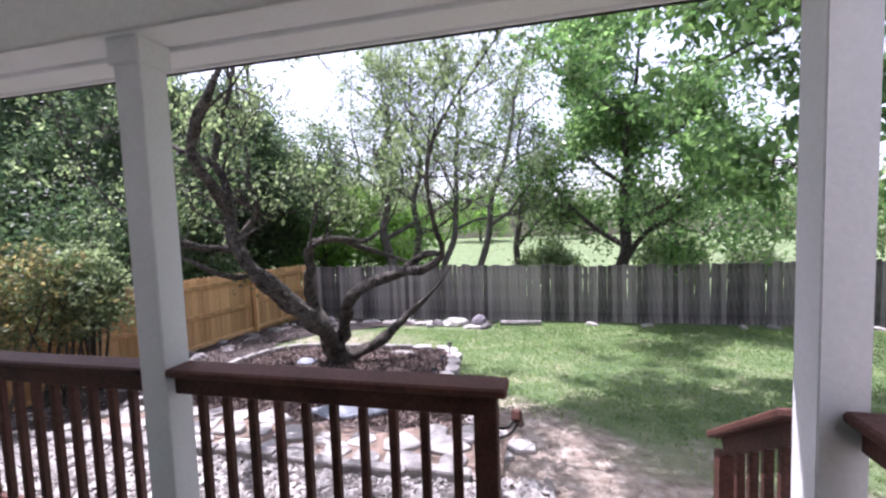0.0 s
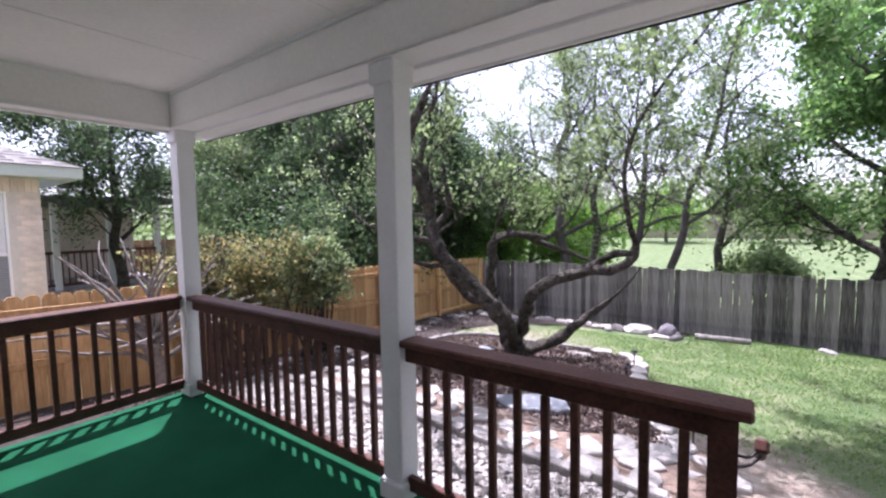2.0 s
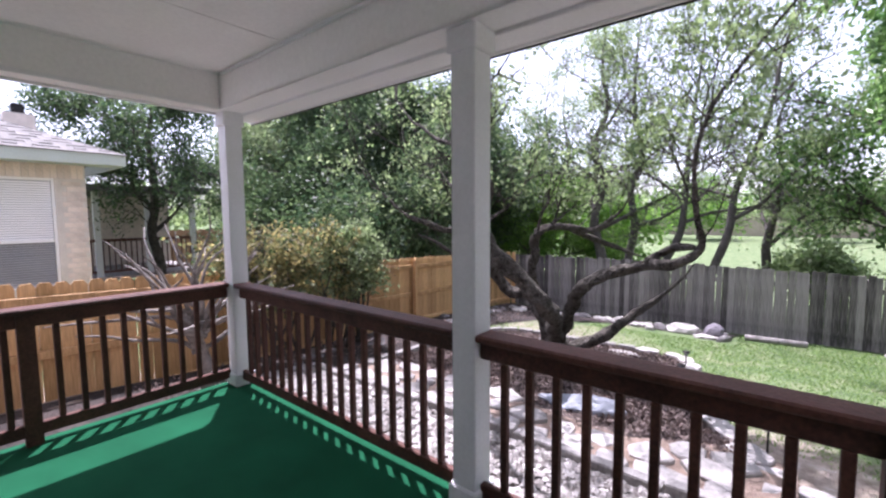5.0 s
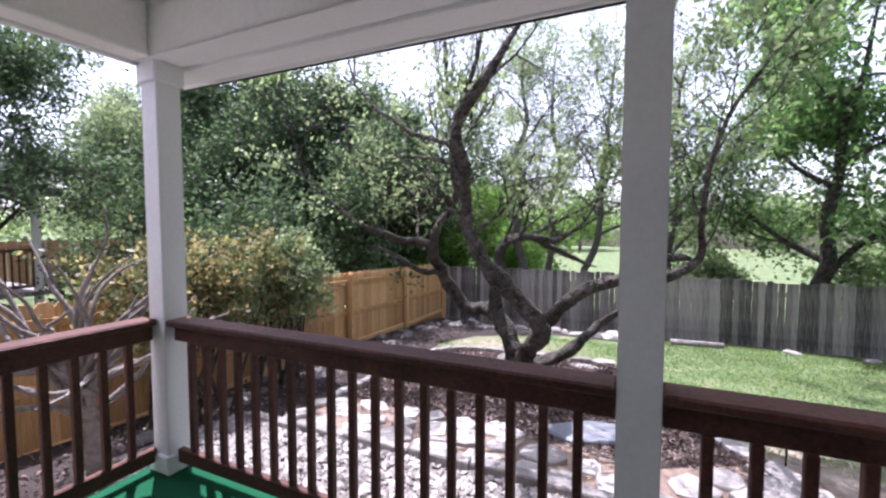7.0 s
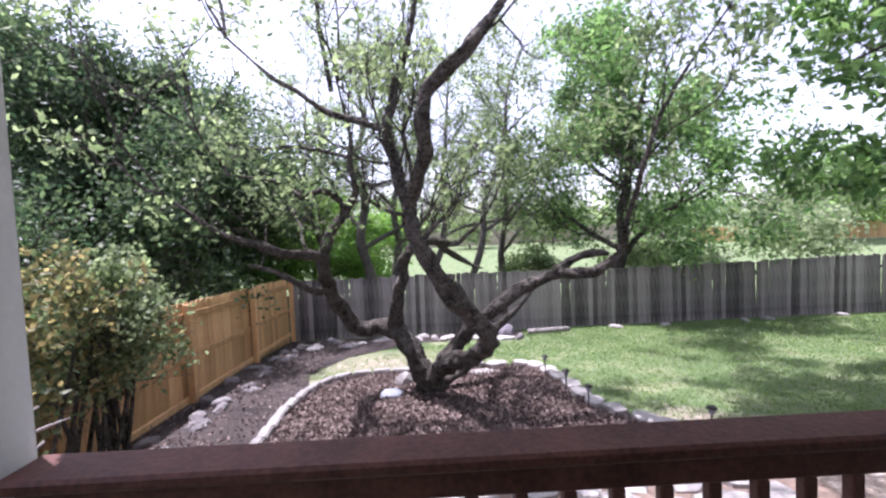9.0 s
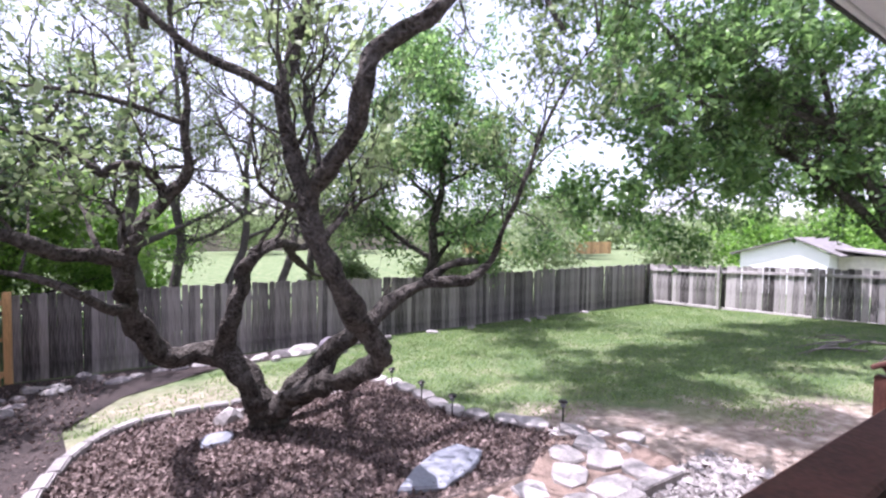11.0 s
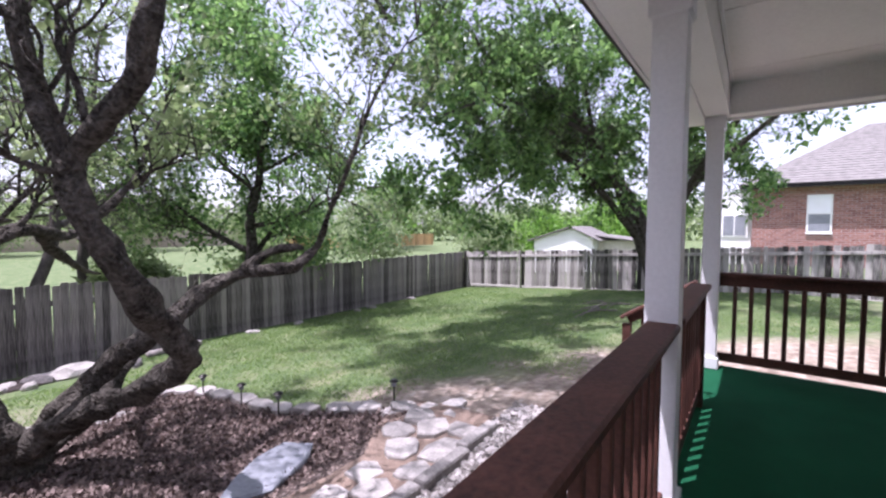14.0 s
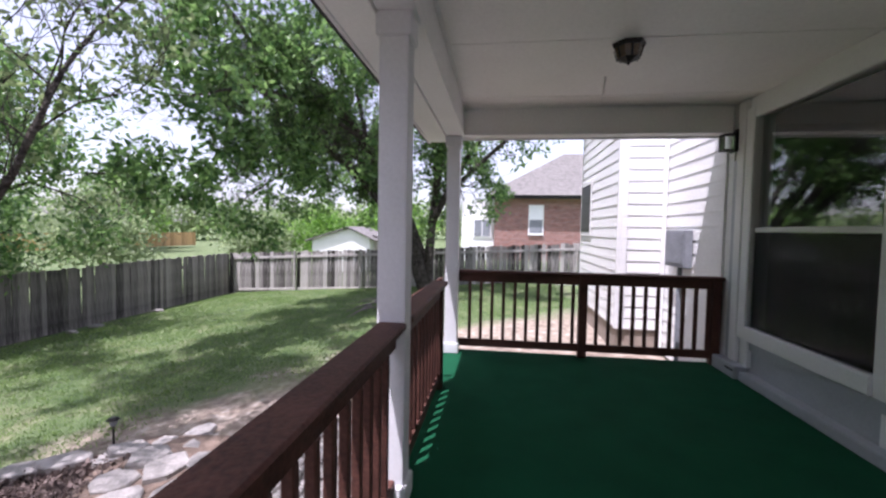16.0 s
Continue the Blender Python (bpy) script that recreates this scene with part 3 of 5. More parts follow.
tagged(obj("wall_room_east", box(WX1 + 0.8, WX1 + 0.85, -3.1, HY - 0.17, -0.1, 2.7), UNLIT_ROOM), "side wall of the room behind, near-black for lack of light", "wall", kind="structure")
base = empty("baseboard", "white trim boards and ledge at the foot of the wall", "baseboard", kind="structure")
# white ledge and apron, with their shade put into the grey
part("ledge", box(-4.2, 0.62, HY + 0.002, HY + 0.10, 0.006, 0.09, 0.008), SHADEGREY, base)
part("ledge", box(0.64, 1.06, HY + 0.002, HY + 0.13, 0.006, 0.13, 0.008), SHADEGREY, base)
part("apron_board", box(-4.2, 0.64, HY + 0.002, HY + 0.03, 0.30, 0.42, 0.006), SHADEGREY, base)
part("upright", box(0.60, 0.66, HY + 0.002, HY + 0.05, 0.13, 0.42, 0.006), WHITE, base)
part("upright", box(0.805, 0.93, HY + 0.002, HY + 0.045, 0.132, CE - 0.01, 0.006), WHITE, base)
part("vent_slot", box(0.66, 0.80, HY + 0.131, HY + 0.134, 0.075, 0.095), IRON, base)
# flat raised grey strip standing in for the narrow recess here
part("recess_strip", box(0.932, 1.025, HY + 0.002, HY + 0.022, 0.135, 2.12, 0.004), SHADEGREY, base)


# porch lamps
AMBER = mat("amber_glass", (0.11, 0.075, 0.045), 0.25, 0.3, 20, 90, 0.1, spec=0.6)
meter = empty("utility_box", "grey metal utility box on the siding", "utility box")
part("case", box(1.85, 2.45, HY + 0.02, HY + 0.12, 0.95, 1.42, 0.01), SLABSTONE, meter)
part("cover", box(1.89, 2.41, HY + 0.121, HY + 0.13, 1.0, 1.37, 0.004), SLABSTONE, meter)
part("pipe", box(2.12, 2.17, HY + 0.02, HY + 0.07, -0.4, 0.949, 0.01), SLABSTONE, meter)

def flush_lamp(x, y):
    e = empty("ceiling_light", "dark bronze flush lantern with clear glass panels", "ceiling light", "porch ceiling lights")
    bm = bmesh.new()
    bmesh.ops.create_cone(bm, cap_ends=True, segments=6, radius1=0.10, radius2=0.115, depth=0.03, matrix=Matrix.Translation((x, y, CE - 0.0155)))
    part("canopy", bm, IRON, e)
    bm = bmesh.new()
    bmesh.ops.create_cone(bm, cap_ends=True, segments=6, radius1=0.075, radius2=0.095, depth=0.07, matrix=Matrix.Translation((x, y, CE - 0.066)))
    part("glass", bm, AMBER, e)
    for k in range(6):
        t = k * math.pi / 3
        part("rib", beam_between((x + 0.098 * math.cos(t), y + 0.098 * math.sin(t), CE - 0.03), (x + 0.076 * math.cos(t), y + 0.076 * math.sin(t), CE - 0.105), 0.012, 0.008, bevel=0.002), IRON, e)
    bm = bmesh.new()
    bmesh.ops.create_cone(bm, cap_ends=True, segments=6, radius1=0.02, radius2=0.08, depth=0.022, matrix=Matrix.Translation((x, y, CE - 0.115)))
    bmesh.ops.create_uvsphere(bm, u_segments=8, v_segments=6, radius=0.012, matrix=Matrix.Translation((x, y, CE - 0.133)))
    part("bottom_cap", bm, IRON, e)


flush_lamp(-0.52, 0.45)
flush_lamp(-2.78, 0.40)
wl = empty("wall_lantern", "dark bronze square wall lantern by the window", "wall light")
part("back_plate", box(0.91, 1.05, HY + 0.046, HY + 0.062, 2.2, 2.42, 0.004), IRON, wl)
part("arm", box(0.97, 0.99, HY + 0.063, HY + 0.11, 2.37, 2.39), IRON, wl)
part("glass", box(0.935, 1.025, HY + 0.075, HY + 0.165, 2.23, 2.355), GLASS, wl)
part("roof", box(0.92, 1.04, HY + 0.064, HY + 0.18, 2.357, 2.378, 0.006), IRON, wl)
part("floor", box(0.925, 1.035, HY + 0.066, HY + 0.175, 2.212, 2.228, 0.003), IRON, wl)
for ax, ay in ((0.932, 0.073), (1.028, 0.073), (0.932, 0.168), (1.028, 0.168)):
    part("bar", box(ax - 0.004, ax + 0.004, HY + ay - 0.004, HY + ay + 0.004, 2.229, 2.356), IRON, wl)
s = Soup()
s.tube([(0.98, HY + 0.06, 2.42, 0.008), (0.98, HY + 0.06, CE - 0.012, 0.008), (0.95, 0.3, CE - 0.01, 0.008), (0.1, 0.46, CE - 0.01, 0.008)], 6)
tagged(s.mesh("conduit", WHITE, None, "", True), "thin white cable conduit along wall and ceiling", "conduit")


# ---- fences ----
def picket_mesh(w, h, t, dog=0.03):
    bm = bmesh.new()
    pts = [(-w / 2, 0), (w / 2, 0), (w / 2, h - dog), (w / 2 - dog, h), (-w / 2 + dog, h), (-w / 2, h - dog)]
    a = [bm.verts.new((x, -t / 2, z)) for x, z in pts]
    b = [bm.verts.new((x, t / 2, z)) for x, z in pts]
    bm.faces.new(a)
    bm.faces.new(b[::-1])
    for i in range(6):
        bm.faces.new((b[i], b[(i + 1) % 6], a[(i + 1) % 6], a[i]))
    bmesh.ops.recalc_face_normals(bm, faces=bm.faces)
    return bm


def fence(name, a, b, top_a, top_b, base_a, base_b, material, label, board=0.142, gap=0.003, wobble=0.01, dog=0.03, side=1, rails=(), posts=0.0, post_over=0.0, lean=0.0, bow=0.0):
    """A board fence from a to b; rails and posts stand on the given side."""
    e = empty(name, label, "fence", kind="structure")
    a, b = Vector(a), Vector(b)
    L = (b - a).length
    d = (b - a).normalized()
    nrm = Vector((-d.y, d.x)) * side
    ang = math.atan2(d.y, d.x)
    n = int(L / (board + gap))
    meshes = []
    for k in range(5):
        h0 = 1.0
        o = obj("board", picket_mesh(board * (0.97 + 0.012 * k), h0, 0.016, dog), material)
        meshes.append(o.data)
        bpy.data.objects.remove(o)
    rng = random.Random(name)
    for i in range(n):
        s = (i + 0.5) / n
        p = a + (b - a) * s
        top = top_a + (top_b - top_a) * s + rng.uniform(-wobble, wobble) + bow * math.sin(s * 9.0)
        bot = base_a + (base_b - base_a) * s - 0.03 + rng.uniform(-0.01, 0.015)
        o = new("board", meshes[rng.randrange(5)])
        o.parent = e
        o.location = (p.x + nrm.x * rng.uniform(-0.003, 0.003), p.y + nrm.y * rng.uniform(-0.003, 0.003), bot)
        o.scale = (1, 1, top - bot)
        o.rotation_euler = (rng.uniform(-lean, lean), rng.uniform(-lean, lean), ang)
    for r in rails:
        za, zb = base_a + (top_a - base_a) * r, base_b + (top_b - base_b) * r
        o = nrm * 0.032
        part("rail", beam_between((a.x + o.x, a.y + o.y, za), (b.x + o.x, b.y + o.y, zb), 0.04, 0.088), material, e)
    if posts:
        k = int(L / posts)
        for i in range(k + 1):
            s = min(1, i * posts / L)
            p = a + (b - a) * s + nrm * 0.10
            top = top_a + (top_b - top_a) * s + post_over
            bot = base_a + (base_b - base_a) * s - 0.05
            part("fence_post", box(p.x - 0.044, p.x + 0.044, p.y - 0.044, p.y + 0.044, bot, top, 0.005), material, e)
    return e


fence("fence_west", (-6.47, 10.66), (-6.47, -3.0), 0.45, 0.97, -1.05, -0.60, PINE, "new golden pine board fence with rails and posts", rails=(0.12, 0.5, 0.88), posts=2.06, post_over=-0.02, wobble=0.006, lean=0.004)
fence("fence_north", (-6.35, 10.75), (10.55, 10.95), 0.36, 0.36, -1.06, -1.1, GREYWOOD, "weathered grey board fence with uneven tops", board=0.108, gap=0.002, wobble=0.025, dog=0.012, side=1, rails=(0.2, 0.8), posts=2.4, post_over=-0.1, lean=0.012, bow=0.03)
fence("fence_east", (10.6, 10.9), (10.6, -4.0), 0.37, 1.12, -1.1, -0.42, BLEACHED, "sun-bleached stained board fence with its rails and posts showing", board=0.135, gap=0.008, wobble=0.03, dog=0.012, side=-1, rails=(0.1, 0.88), posts=2.42, post_over=0.02, lean=0.012)


# ---- trees ----
def twig_system(rng, seeds, soup, tips, levels=3, shrink=0.62, up=0.25, spread=0.9, kids=3):
    """Branches out from seeds (point, direction, length, radius); adds tubes to soup and leaf places to tips."""
    for p, d, length, r, lev in seeds:
        stack = [(np.array(p, float), np.array(d, float), length, r, lev)]
        while stack:
            p, d, L, r, lev = stack.pop()
            d = d / np.linalg.norm(d)
            pts = [(*p, r)]
            q = p.copy()
            dd = d.copy()
            n = 5
            for k in range(n):
                dd = dd + rng.normal(size=3) * 0.22 + np.array((0, 0, up * 0.3))
                dd /= np.linalg.norm(dd)
                q = q + dd * L / n
                pts.append((*q, r * (1 - 0.75 * (k + 1) / n)))
                if lev > 0 and k >= 1:
                    for _ in range(1 if rng.random() < 0.75 else 2):
                        side = rng.normal(size=3) * spread
                        side[2] += up
                        stack.append((q.copy(), dd * 0.7 + side * 0.7, L * shrink * rng.uniform(0.7, 1.15), r * 0.66 * (1 - 0.5 * k / n), lev - 1))
                if lev <= 1 and k >= 1:
                    tips.append((q.copy(), lev))
            soup.tube(pts, 5 if r > 0.02 else 3, cap=False)
            tips.append((q.copy(), lev))


def leaf_cloud(rng, tips, per, spread, gaps=0.0, lump=0.9):
    """Leaves about the twig tips; with gaps, whole clumps are missing so that sky shows between."""
    c = np.array([t[0] for t in tips])
    if gaps:
        c = c[[noise.noise(Vector(p) * lump) + 0.5 * noise.noise(Vector(p) * lump * 2.7) > gaps - 0.5 for p in c]]
    c = np.repeat(c, per, axis=0)
    return c + rng.normal(size=c.shape) * spread


# the gnarled oak in the mulch bed
def old_oak():
    rng = np.random.default_rng(11)
    e = empty("oak_tree", "gnarled old oak with crooked dark limbs and sparse new leaves", "tree")
    gz = ground_z(-3.1, 6.35)
    limbs = {
        "trunk": [(-3.1, 6.35, gz - 0.1, 0.30), (-3.1, 6.34, gz + 0.04, 0.22), (-3.13, 6.32, -0.55, 0.19), (-3.2, 6.3, -0.38, 0.18), (-3.28, 6.28, -0.22, 0.15)],
        "west": [(-3.15, 6.32, -0.5, 0.16), (-3.33, 6.28, -0.12, 0.145), (-3.57, 6.42, 0.15, 0.135), (-3.8, 6.5, 0.17, 0.115), (-4.05, 6.45, 0.18, 0.11), (-4.22, 6.3, 0.45, 0.105), (-4.33, 6.1, 0.76, 0.095), (-4.31, 5.8, 1.0, 0.085), (-4.27, 5.65, 1.22, 0.075), (-4.17, 5.66, 1.48, 0.06), (-4.0, 5.7, 1.72, 0.05), (-3.84, 5.52, 1.93, 0.04), (-3.86, 5.42, 2.2, 0.032), (-3.84, 5.4, 2.5, 0.024), (-3.95, 5.4, 3.1, 0.012)],
        "west_low": [(-4.33, 6.0, 0.78, 0.05), (-4.35, 5.5, 0.84, 0.045), (-4.45, 5.2, 0.98, 0.036), (-4.6, 5.1, 1.1, 0.028), (-4.85, 5.0, 1.2, 0.015)],
        "west_out": [(-4.28, 5.66, 1.2, 0.07), (-4.42, 5.45, 1.26, 0.06), (-4.6, 5.28, 1.28, 0.05), (-4.78, 5.05, 1.4, 0.042), (-5.1, 4.9, 1.55, 0.03), (-5.5, 4.8, 1.9, 0.015)],
        "loop": [(-4.0, 5.72, 1.71, 0.045), (-4.05, 5.7, 1.84, 0.042), (-4.16, 5.5, 1.94, 0.04), (-4.28, 5.44, 1.93, 0.038), (-4.38, 5.44, 1.86, 0.034), (-4.5, 5.42, 1.95, 0.026), (-4.72, 5.4, 2.08, 0.02), (-5.16, 5.4, 2.15, 0.01)],
        "loop_far": [(-3.86, 5.42, 2.3, 0.025), (-4.18, 5.4, 2.38, 0.022), (-4.51, 5.4, 2.43, 0.018), (-4.97, 5.4, 2.43, 0.012), (-5.4, 5.3, 2.6, 0.006)],
        "middle": [(-3.56, 6.42, 0.12, 0.10), (-3.53, 6.3, 0.35, 0.09), (-3.49, 6.2, 0.52, 0.08), (-3.46, 6.12, 0.7, 0.075), (-3.4, 6.1, 0.88, 0.075), (-3.38, 6.05, 1.05, 0.072), (-3.28, 5.95, 1.22, 0.068), (-3.1, 6.05, 1.32, 0.06), (-2.9, 6.3, 1.3, 0.05), (-2.7, 6.6, 1.26, 0.04), (-2.5, 6.7, 1.38, 0.028), (-2.25, 6.7, 1.62, 0.016), (-2.0, 6.6, 2.1, 0.008)],
        "middle_low": [(-2.95, 6.25, 1.3, 0.05), (-2.75, 6.8, 1.12, 0.048), (-2.55, 7.2, 0.98, 0.042), (-2.35, 7.5, 0.85, 0.03), (-2.2, 7.6, 0.8, 0.012)],
        "stem": [(-3.12, 6.3, -0.52, 0.15), (-2.98, 6.0, -0.3, 0.125), (-2.84, 5.65, -0.1, 0.105), (-2.66, 5.25, 0.08, 0.10), (-2.54, 4.92, 0.25, 0.105), (-2.52, 4.6, 0.45, 0.105), (-2.6, 4.5, 0.6, 0.10), (-2.72, 4.45, 0.76, 0.095), (-2.88, 4.3, 0.95, 0.085), (-3.05, 4.18, 1.24, 0.075), (-3.15, 4.18, 1.46, 0.068), (-3.17, 4.18, 1.66, 0.065), (-3.11, 4.0, 1.84, 0.062), (-3.03, 3.78, 2.0, 0.058), (-3.03, 3.6, 2.2, 0.053), (-3.0, 3.55, 2.36, 0.05), (-2.9, 3.5, 2.46, 0.048), (-2.74, 3.4, 2.58, 0.045), (-2.5, 3.35, 2.85, 0.028), (-2.25, 3.4, 3.3, 0.012)],
        "stem_back": [(-3.17, 4.2, 1.62, 0.06), (-3.24, 4.26, 1.85, 0.055), (-3.28, 4.28, 2.06, 0.05), (-3.33, 4.2, 2.26, 0.046), (-3.28, 4.2, 2.5, 0.042), (-3.22, 4.2, 2.72, 0.036), (-3.1, 4.25, 3.1, 0.024), (-3.0, 4.3, 3.7, 0.012)],
        "upper_west": [(-3.32, 4.2, 2.28, 0.032), (-3.52, 4.2, 2.36, 0.03), (-3.79, 4.2, 2.45, 0.026), (-4.04, 4.2, 2.63, 0.022), (-4.22, 4.2, 2.74, 0.018), (-4.6, 4.3, 3.1, 0.008)],
        "east": [(-3.1, 6.3, -0.5, 0.12), (-2.9, 6.05, -0.2, 0.11), (-2.74, 5.85, 0.05, 0.105), (-2.6, 5.68, 0.28, 0.10), (-2.45, 5.45, 0.45, 0.095), (-2.31, 5.3, 0.62, 0.085), (-2.05, 5.4, 0.77, 0.075), (-1.8, 5.5, 0.85, 0.068), (-1.58, 5.5, 0.91, 0.065), (-1.34, 5.15, 0.95, 0.06), (-1.12, 5.18, 1.05, 0.052), (-1.02, 5.1, 1.2, 0.034), (-1.05, 4.92, 1.47, 0.028), (-1.05, 4.7, 1.78, 0.024), (-1.02, 4.55, 2.1, 0.021), (-0.85, 4.5, 2.55, 0.017), (-0.45, 4.55, 3.1, 0.012), (-0.05, 4.6, 3.6, 0.007)],
        "east_stub": [(-1.62, 5.5, 0.92, 0.06), (-1.48, 5.45, 1.04, 0.055), (-1.36, 5.4, 1.11, 0.05), (-1.18, 5.3, 1.15, 0.042), (-1.08, 5.3, 1.13, 0.02)],
        "low": [(-3.05, 6.4, -0.66, 0.10), (-2.75, 6.5, -0.52, 0.092), (-2.46, 6.66, -0.36, 0.088), (-2.28, 6.8, -0.18, 0.08), (-2.1, 6.92, -0.02, 0.07), (-1.94, 6.92, 0.12, 0.05), (-1.78, 6.91, 0.26, 0.035), (-1.5, 6.97, 0.56, 0.02), (-1.35, 7.0, 0.8, 0.008)],
    }
    tw, tips, seeds = Soup(), [], []
    for k, pts in limbs.items():
        s = Soup()
        sp = spline([(*p[:3], 0.93 * p[3]) for p in pts], 7)
        s.tube(sp, 16 if pts[0][3] > 0.07 else 8, knobs=0.55)
        s.mesh("trunk" if k == "trunk" else "limb", BARK, e, "", True)
        # side shoots along the upper limbs
        for i, p in enumerate(sp):
            if k != "trunk" and p[3] < 0.075 and p[2] > 1.15 and rng.random() < (0.06 if "west" in k or "loop" in k else 0.12):
                d = rng.normal(size=3) * 0.8
                d[2] = abs(d[2]) + 0.35
                seeds.append((p[:3], d, rng.uniform(0.5, 1.2), max(0.010, p[3] * 0.36), 2))
        if pts[-1][2] > 1.6:
            d = np.array(pts[-1][:3]) - np.array(pts[-2][:3])
            for _ in range(2):
                seeds.append((pts[-1][:3], d / np.linalg.norm(d) + rng.normal(size=3) * 0.5 + np.array((0, 0, 0.5)), rng.uniform(0.9, 1.6), 0.018, 2))
    twig_system(rng, seeds, tw, tips, shrink=0.6, up=0.35)
    tagged(tw.mesh("twig_mass", BARK, e), kind="stuff")
    c = leaf_cloud(rng, tips, 4, 0.075, 0.56, 1.6)
    c = c[rng.random(len(c)) < 0.46]
    # the high crown over the yard, from which the dappled shade falls
    high, seeds = Soup(), []
    for pts in (
        [(-2.05, 3.5, 3.7, 0.03), (-1.5, 3.9, 4.6, 0.028), (-0.7, 4.5, 5.4, 0.022), (0.2, 5.0, 6.0, 0.012)],
        [(-3.1, 4.6, 4.0, 0.03), (-3.0, 5.2, 4.9, 0.026), (-2.4, 6.0, 5.6, 0.02), (-1.6, 6.6, 6.1, 0.01)],
        [(-0.55, 4.6, 3.5, 0.03), (-0.2, 5.6, 4.8, 0.026), (0.4, 6.9, 5.8, 0.02), (1.0, 8.0, 6.3, 0.01)],
        [(-4.15, 6.0, 3.2, 0.03), (-4.3, 6.2, 4.4, 0.026), (-4.0, 6.9, 5.3, 0.02), (-3.5, 7.6, 5.9, 0.01)],
        [(-1.5, 3.9, 4.6, 0.026), (-2.0, 4.6, 5.2, 0.02), (-2.9, 5.0, 5.6, 0.01)],
        [(-0.2, 5.6, 4.8, 0.026), (-0.3, 7.0, 5.6, 0.02), (-0.4, 8.2, 6.0, 0.01)],
    ):
        s = Soup()
        sp = spline(pts, 5)
        s.tube(sp, 7, knobs=0.25)
        s.mesh("limb", BARK, e, "", True)
        for p in sp:
            if p[2] > 4.5:
                for _ in range(2):
                    d = rng.normal(size=3)
                    d[2] = abs(d[2]) * 0.5
                    seeds.append((p[:3], d, rng.uniform(0.6, 1.1), 0.012, 2))
    tips = []
    twig_system(rng, seeds, high, tips, shrink=0.6, up=0.2)
    tagged(high.mesh("twig_mass", BARK, e), kind="stuff")
    h = leaf_cloud(rng, tips, 11, 0.10, 0.52, 0.9)
    h = h[h[:, 1] + h[:, 0] > 3.6]
    c = np.concatenate([c, h[h[:, 2] > 4.3]])
    leaves("crown", c, 0.078, LEAF_OAK, e, rng)
    return e


def grown_tree(name, base, lean, height, r, label, leaf, leaf_size, per, seed, bark=BARK, fork=0.35, limbs=7, reach=0.45, levels=2, spread=0.14, crown_from=0.35, droop=0.0, keep=1.0, group="", aspect=0.5, category="tree", gaps=0.42, lump=0.9):
    """A tapered trunk that forks, limbs, twigs and a leafy crown."""
    rng = np.random.default_rng(seed)
    e = empty(name, label, category, group)
    b = np.array((base[0], base[1], ground_z(base[0], base[1]) - 0.06))
    lean = np.array((*lean, 1.0))
    tw, tips, seeds = Soup(), [], []
    pts = []
    for k in range(8):
        s = k / 7
        w = rng.normal(size=3) * 0.04 * height * (0.3 if k else 0)
        p = b + lean * height * s + w * np.array((1, 1, 0))
        pts.append((*p, r * (1.25 if k == 0 else 1) * (1 - 0.85 * s)))
    sp = spline(pts, 4)
    t = Soup()
    t.tube(sp, 10, knobs=0.2)
    t.mesh("trunk", bark, e, "", True)
    for i in range(limbs):
        s = fork + (1 - fork) * (i + 0.5) / limbs
        p = sp[min(len(sp) - 1, int(s * (len(sp) - 1)))]
        ang = i * 2.4 + rng.uniform(-0.4, 0.4)
        d = np.array((math.cos(ang), math.sin(ang), rng.uniform(0.35, 0.9)))
        L = height * reach * (1.15 - 0.6 * (s - fork) / (1 - fork))
        lp, q = [(*p[:3], p[3] * 0.6)], p[:3].copy()
        for k in range(4):
            d = d + rng.normal(size=3) * 0.18 + np.array((0, 0, 0.06 - 0.1 * droop))
            d /= np.linalg.norm(d)
            q = q + d * L / 4
            lp.append((*q, p[3] * 0.6 * (1 - 0.22 * (k + 1))))
            if s > crown_from:
                for _ in range(2):
                    dd = d + rng.normal(size=3) * 0.8
                    seeds.append((q.copy(), dd, L * 0.42 * rng.uniform(0.7, 1.2), max(0.006, p[3] * 0.2), levels))
        l = Soup()
        l.tube(spline(lp, 3), 7, knobs=0.15)
        l.mesh("limb", bark, e, "", True)
    seeds.append((sp[-1][:3], lean, height * 0.2, r * 0.15, levels))
    twig_system(rng, seeds, tw, tips, shrink=0.6, up=0.12 - droop * 0.3)
    tagged(tw.mesh("twig_mass", bark, e), kind="stuff")
    c = leaf_cloud(rng, tips, per, spread, gaps, lump)
    if keep < 1:
        c = c[rng.random(len(c)) < keep]
    leaves("crown", c, leaf_size, leaf, e, rng, aspect=aspect, droop=droop)
    return e


old_oak()

# the wood beyond the fences
TRUNKBARK = mat("trunk_bark", (0.115, 0.102, 0.092), 0.9, 0.45, 5.0, 30, 0.9, bump_dist=0.02)
TALL = "tall slender grey tree with thin new leaves beyond the fence"
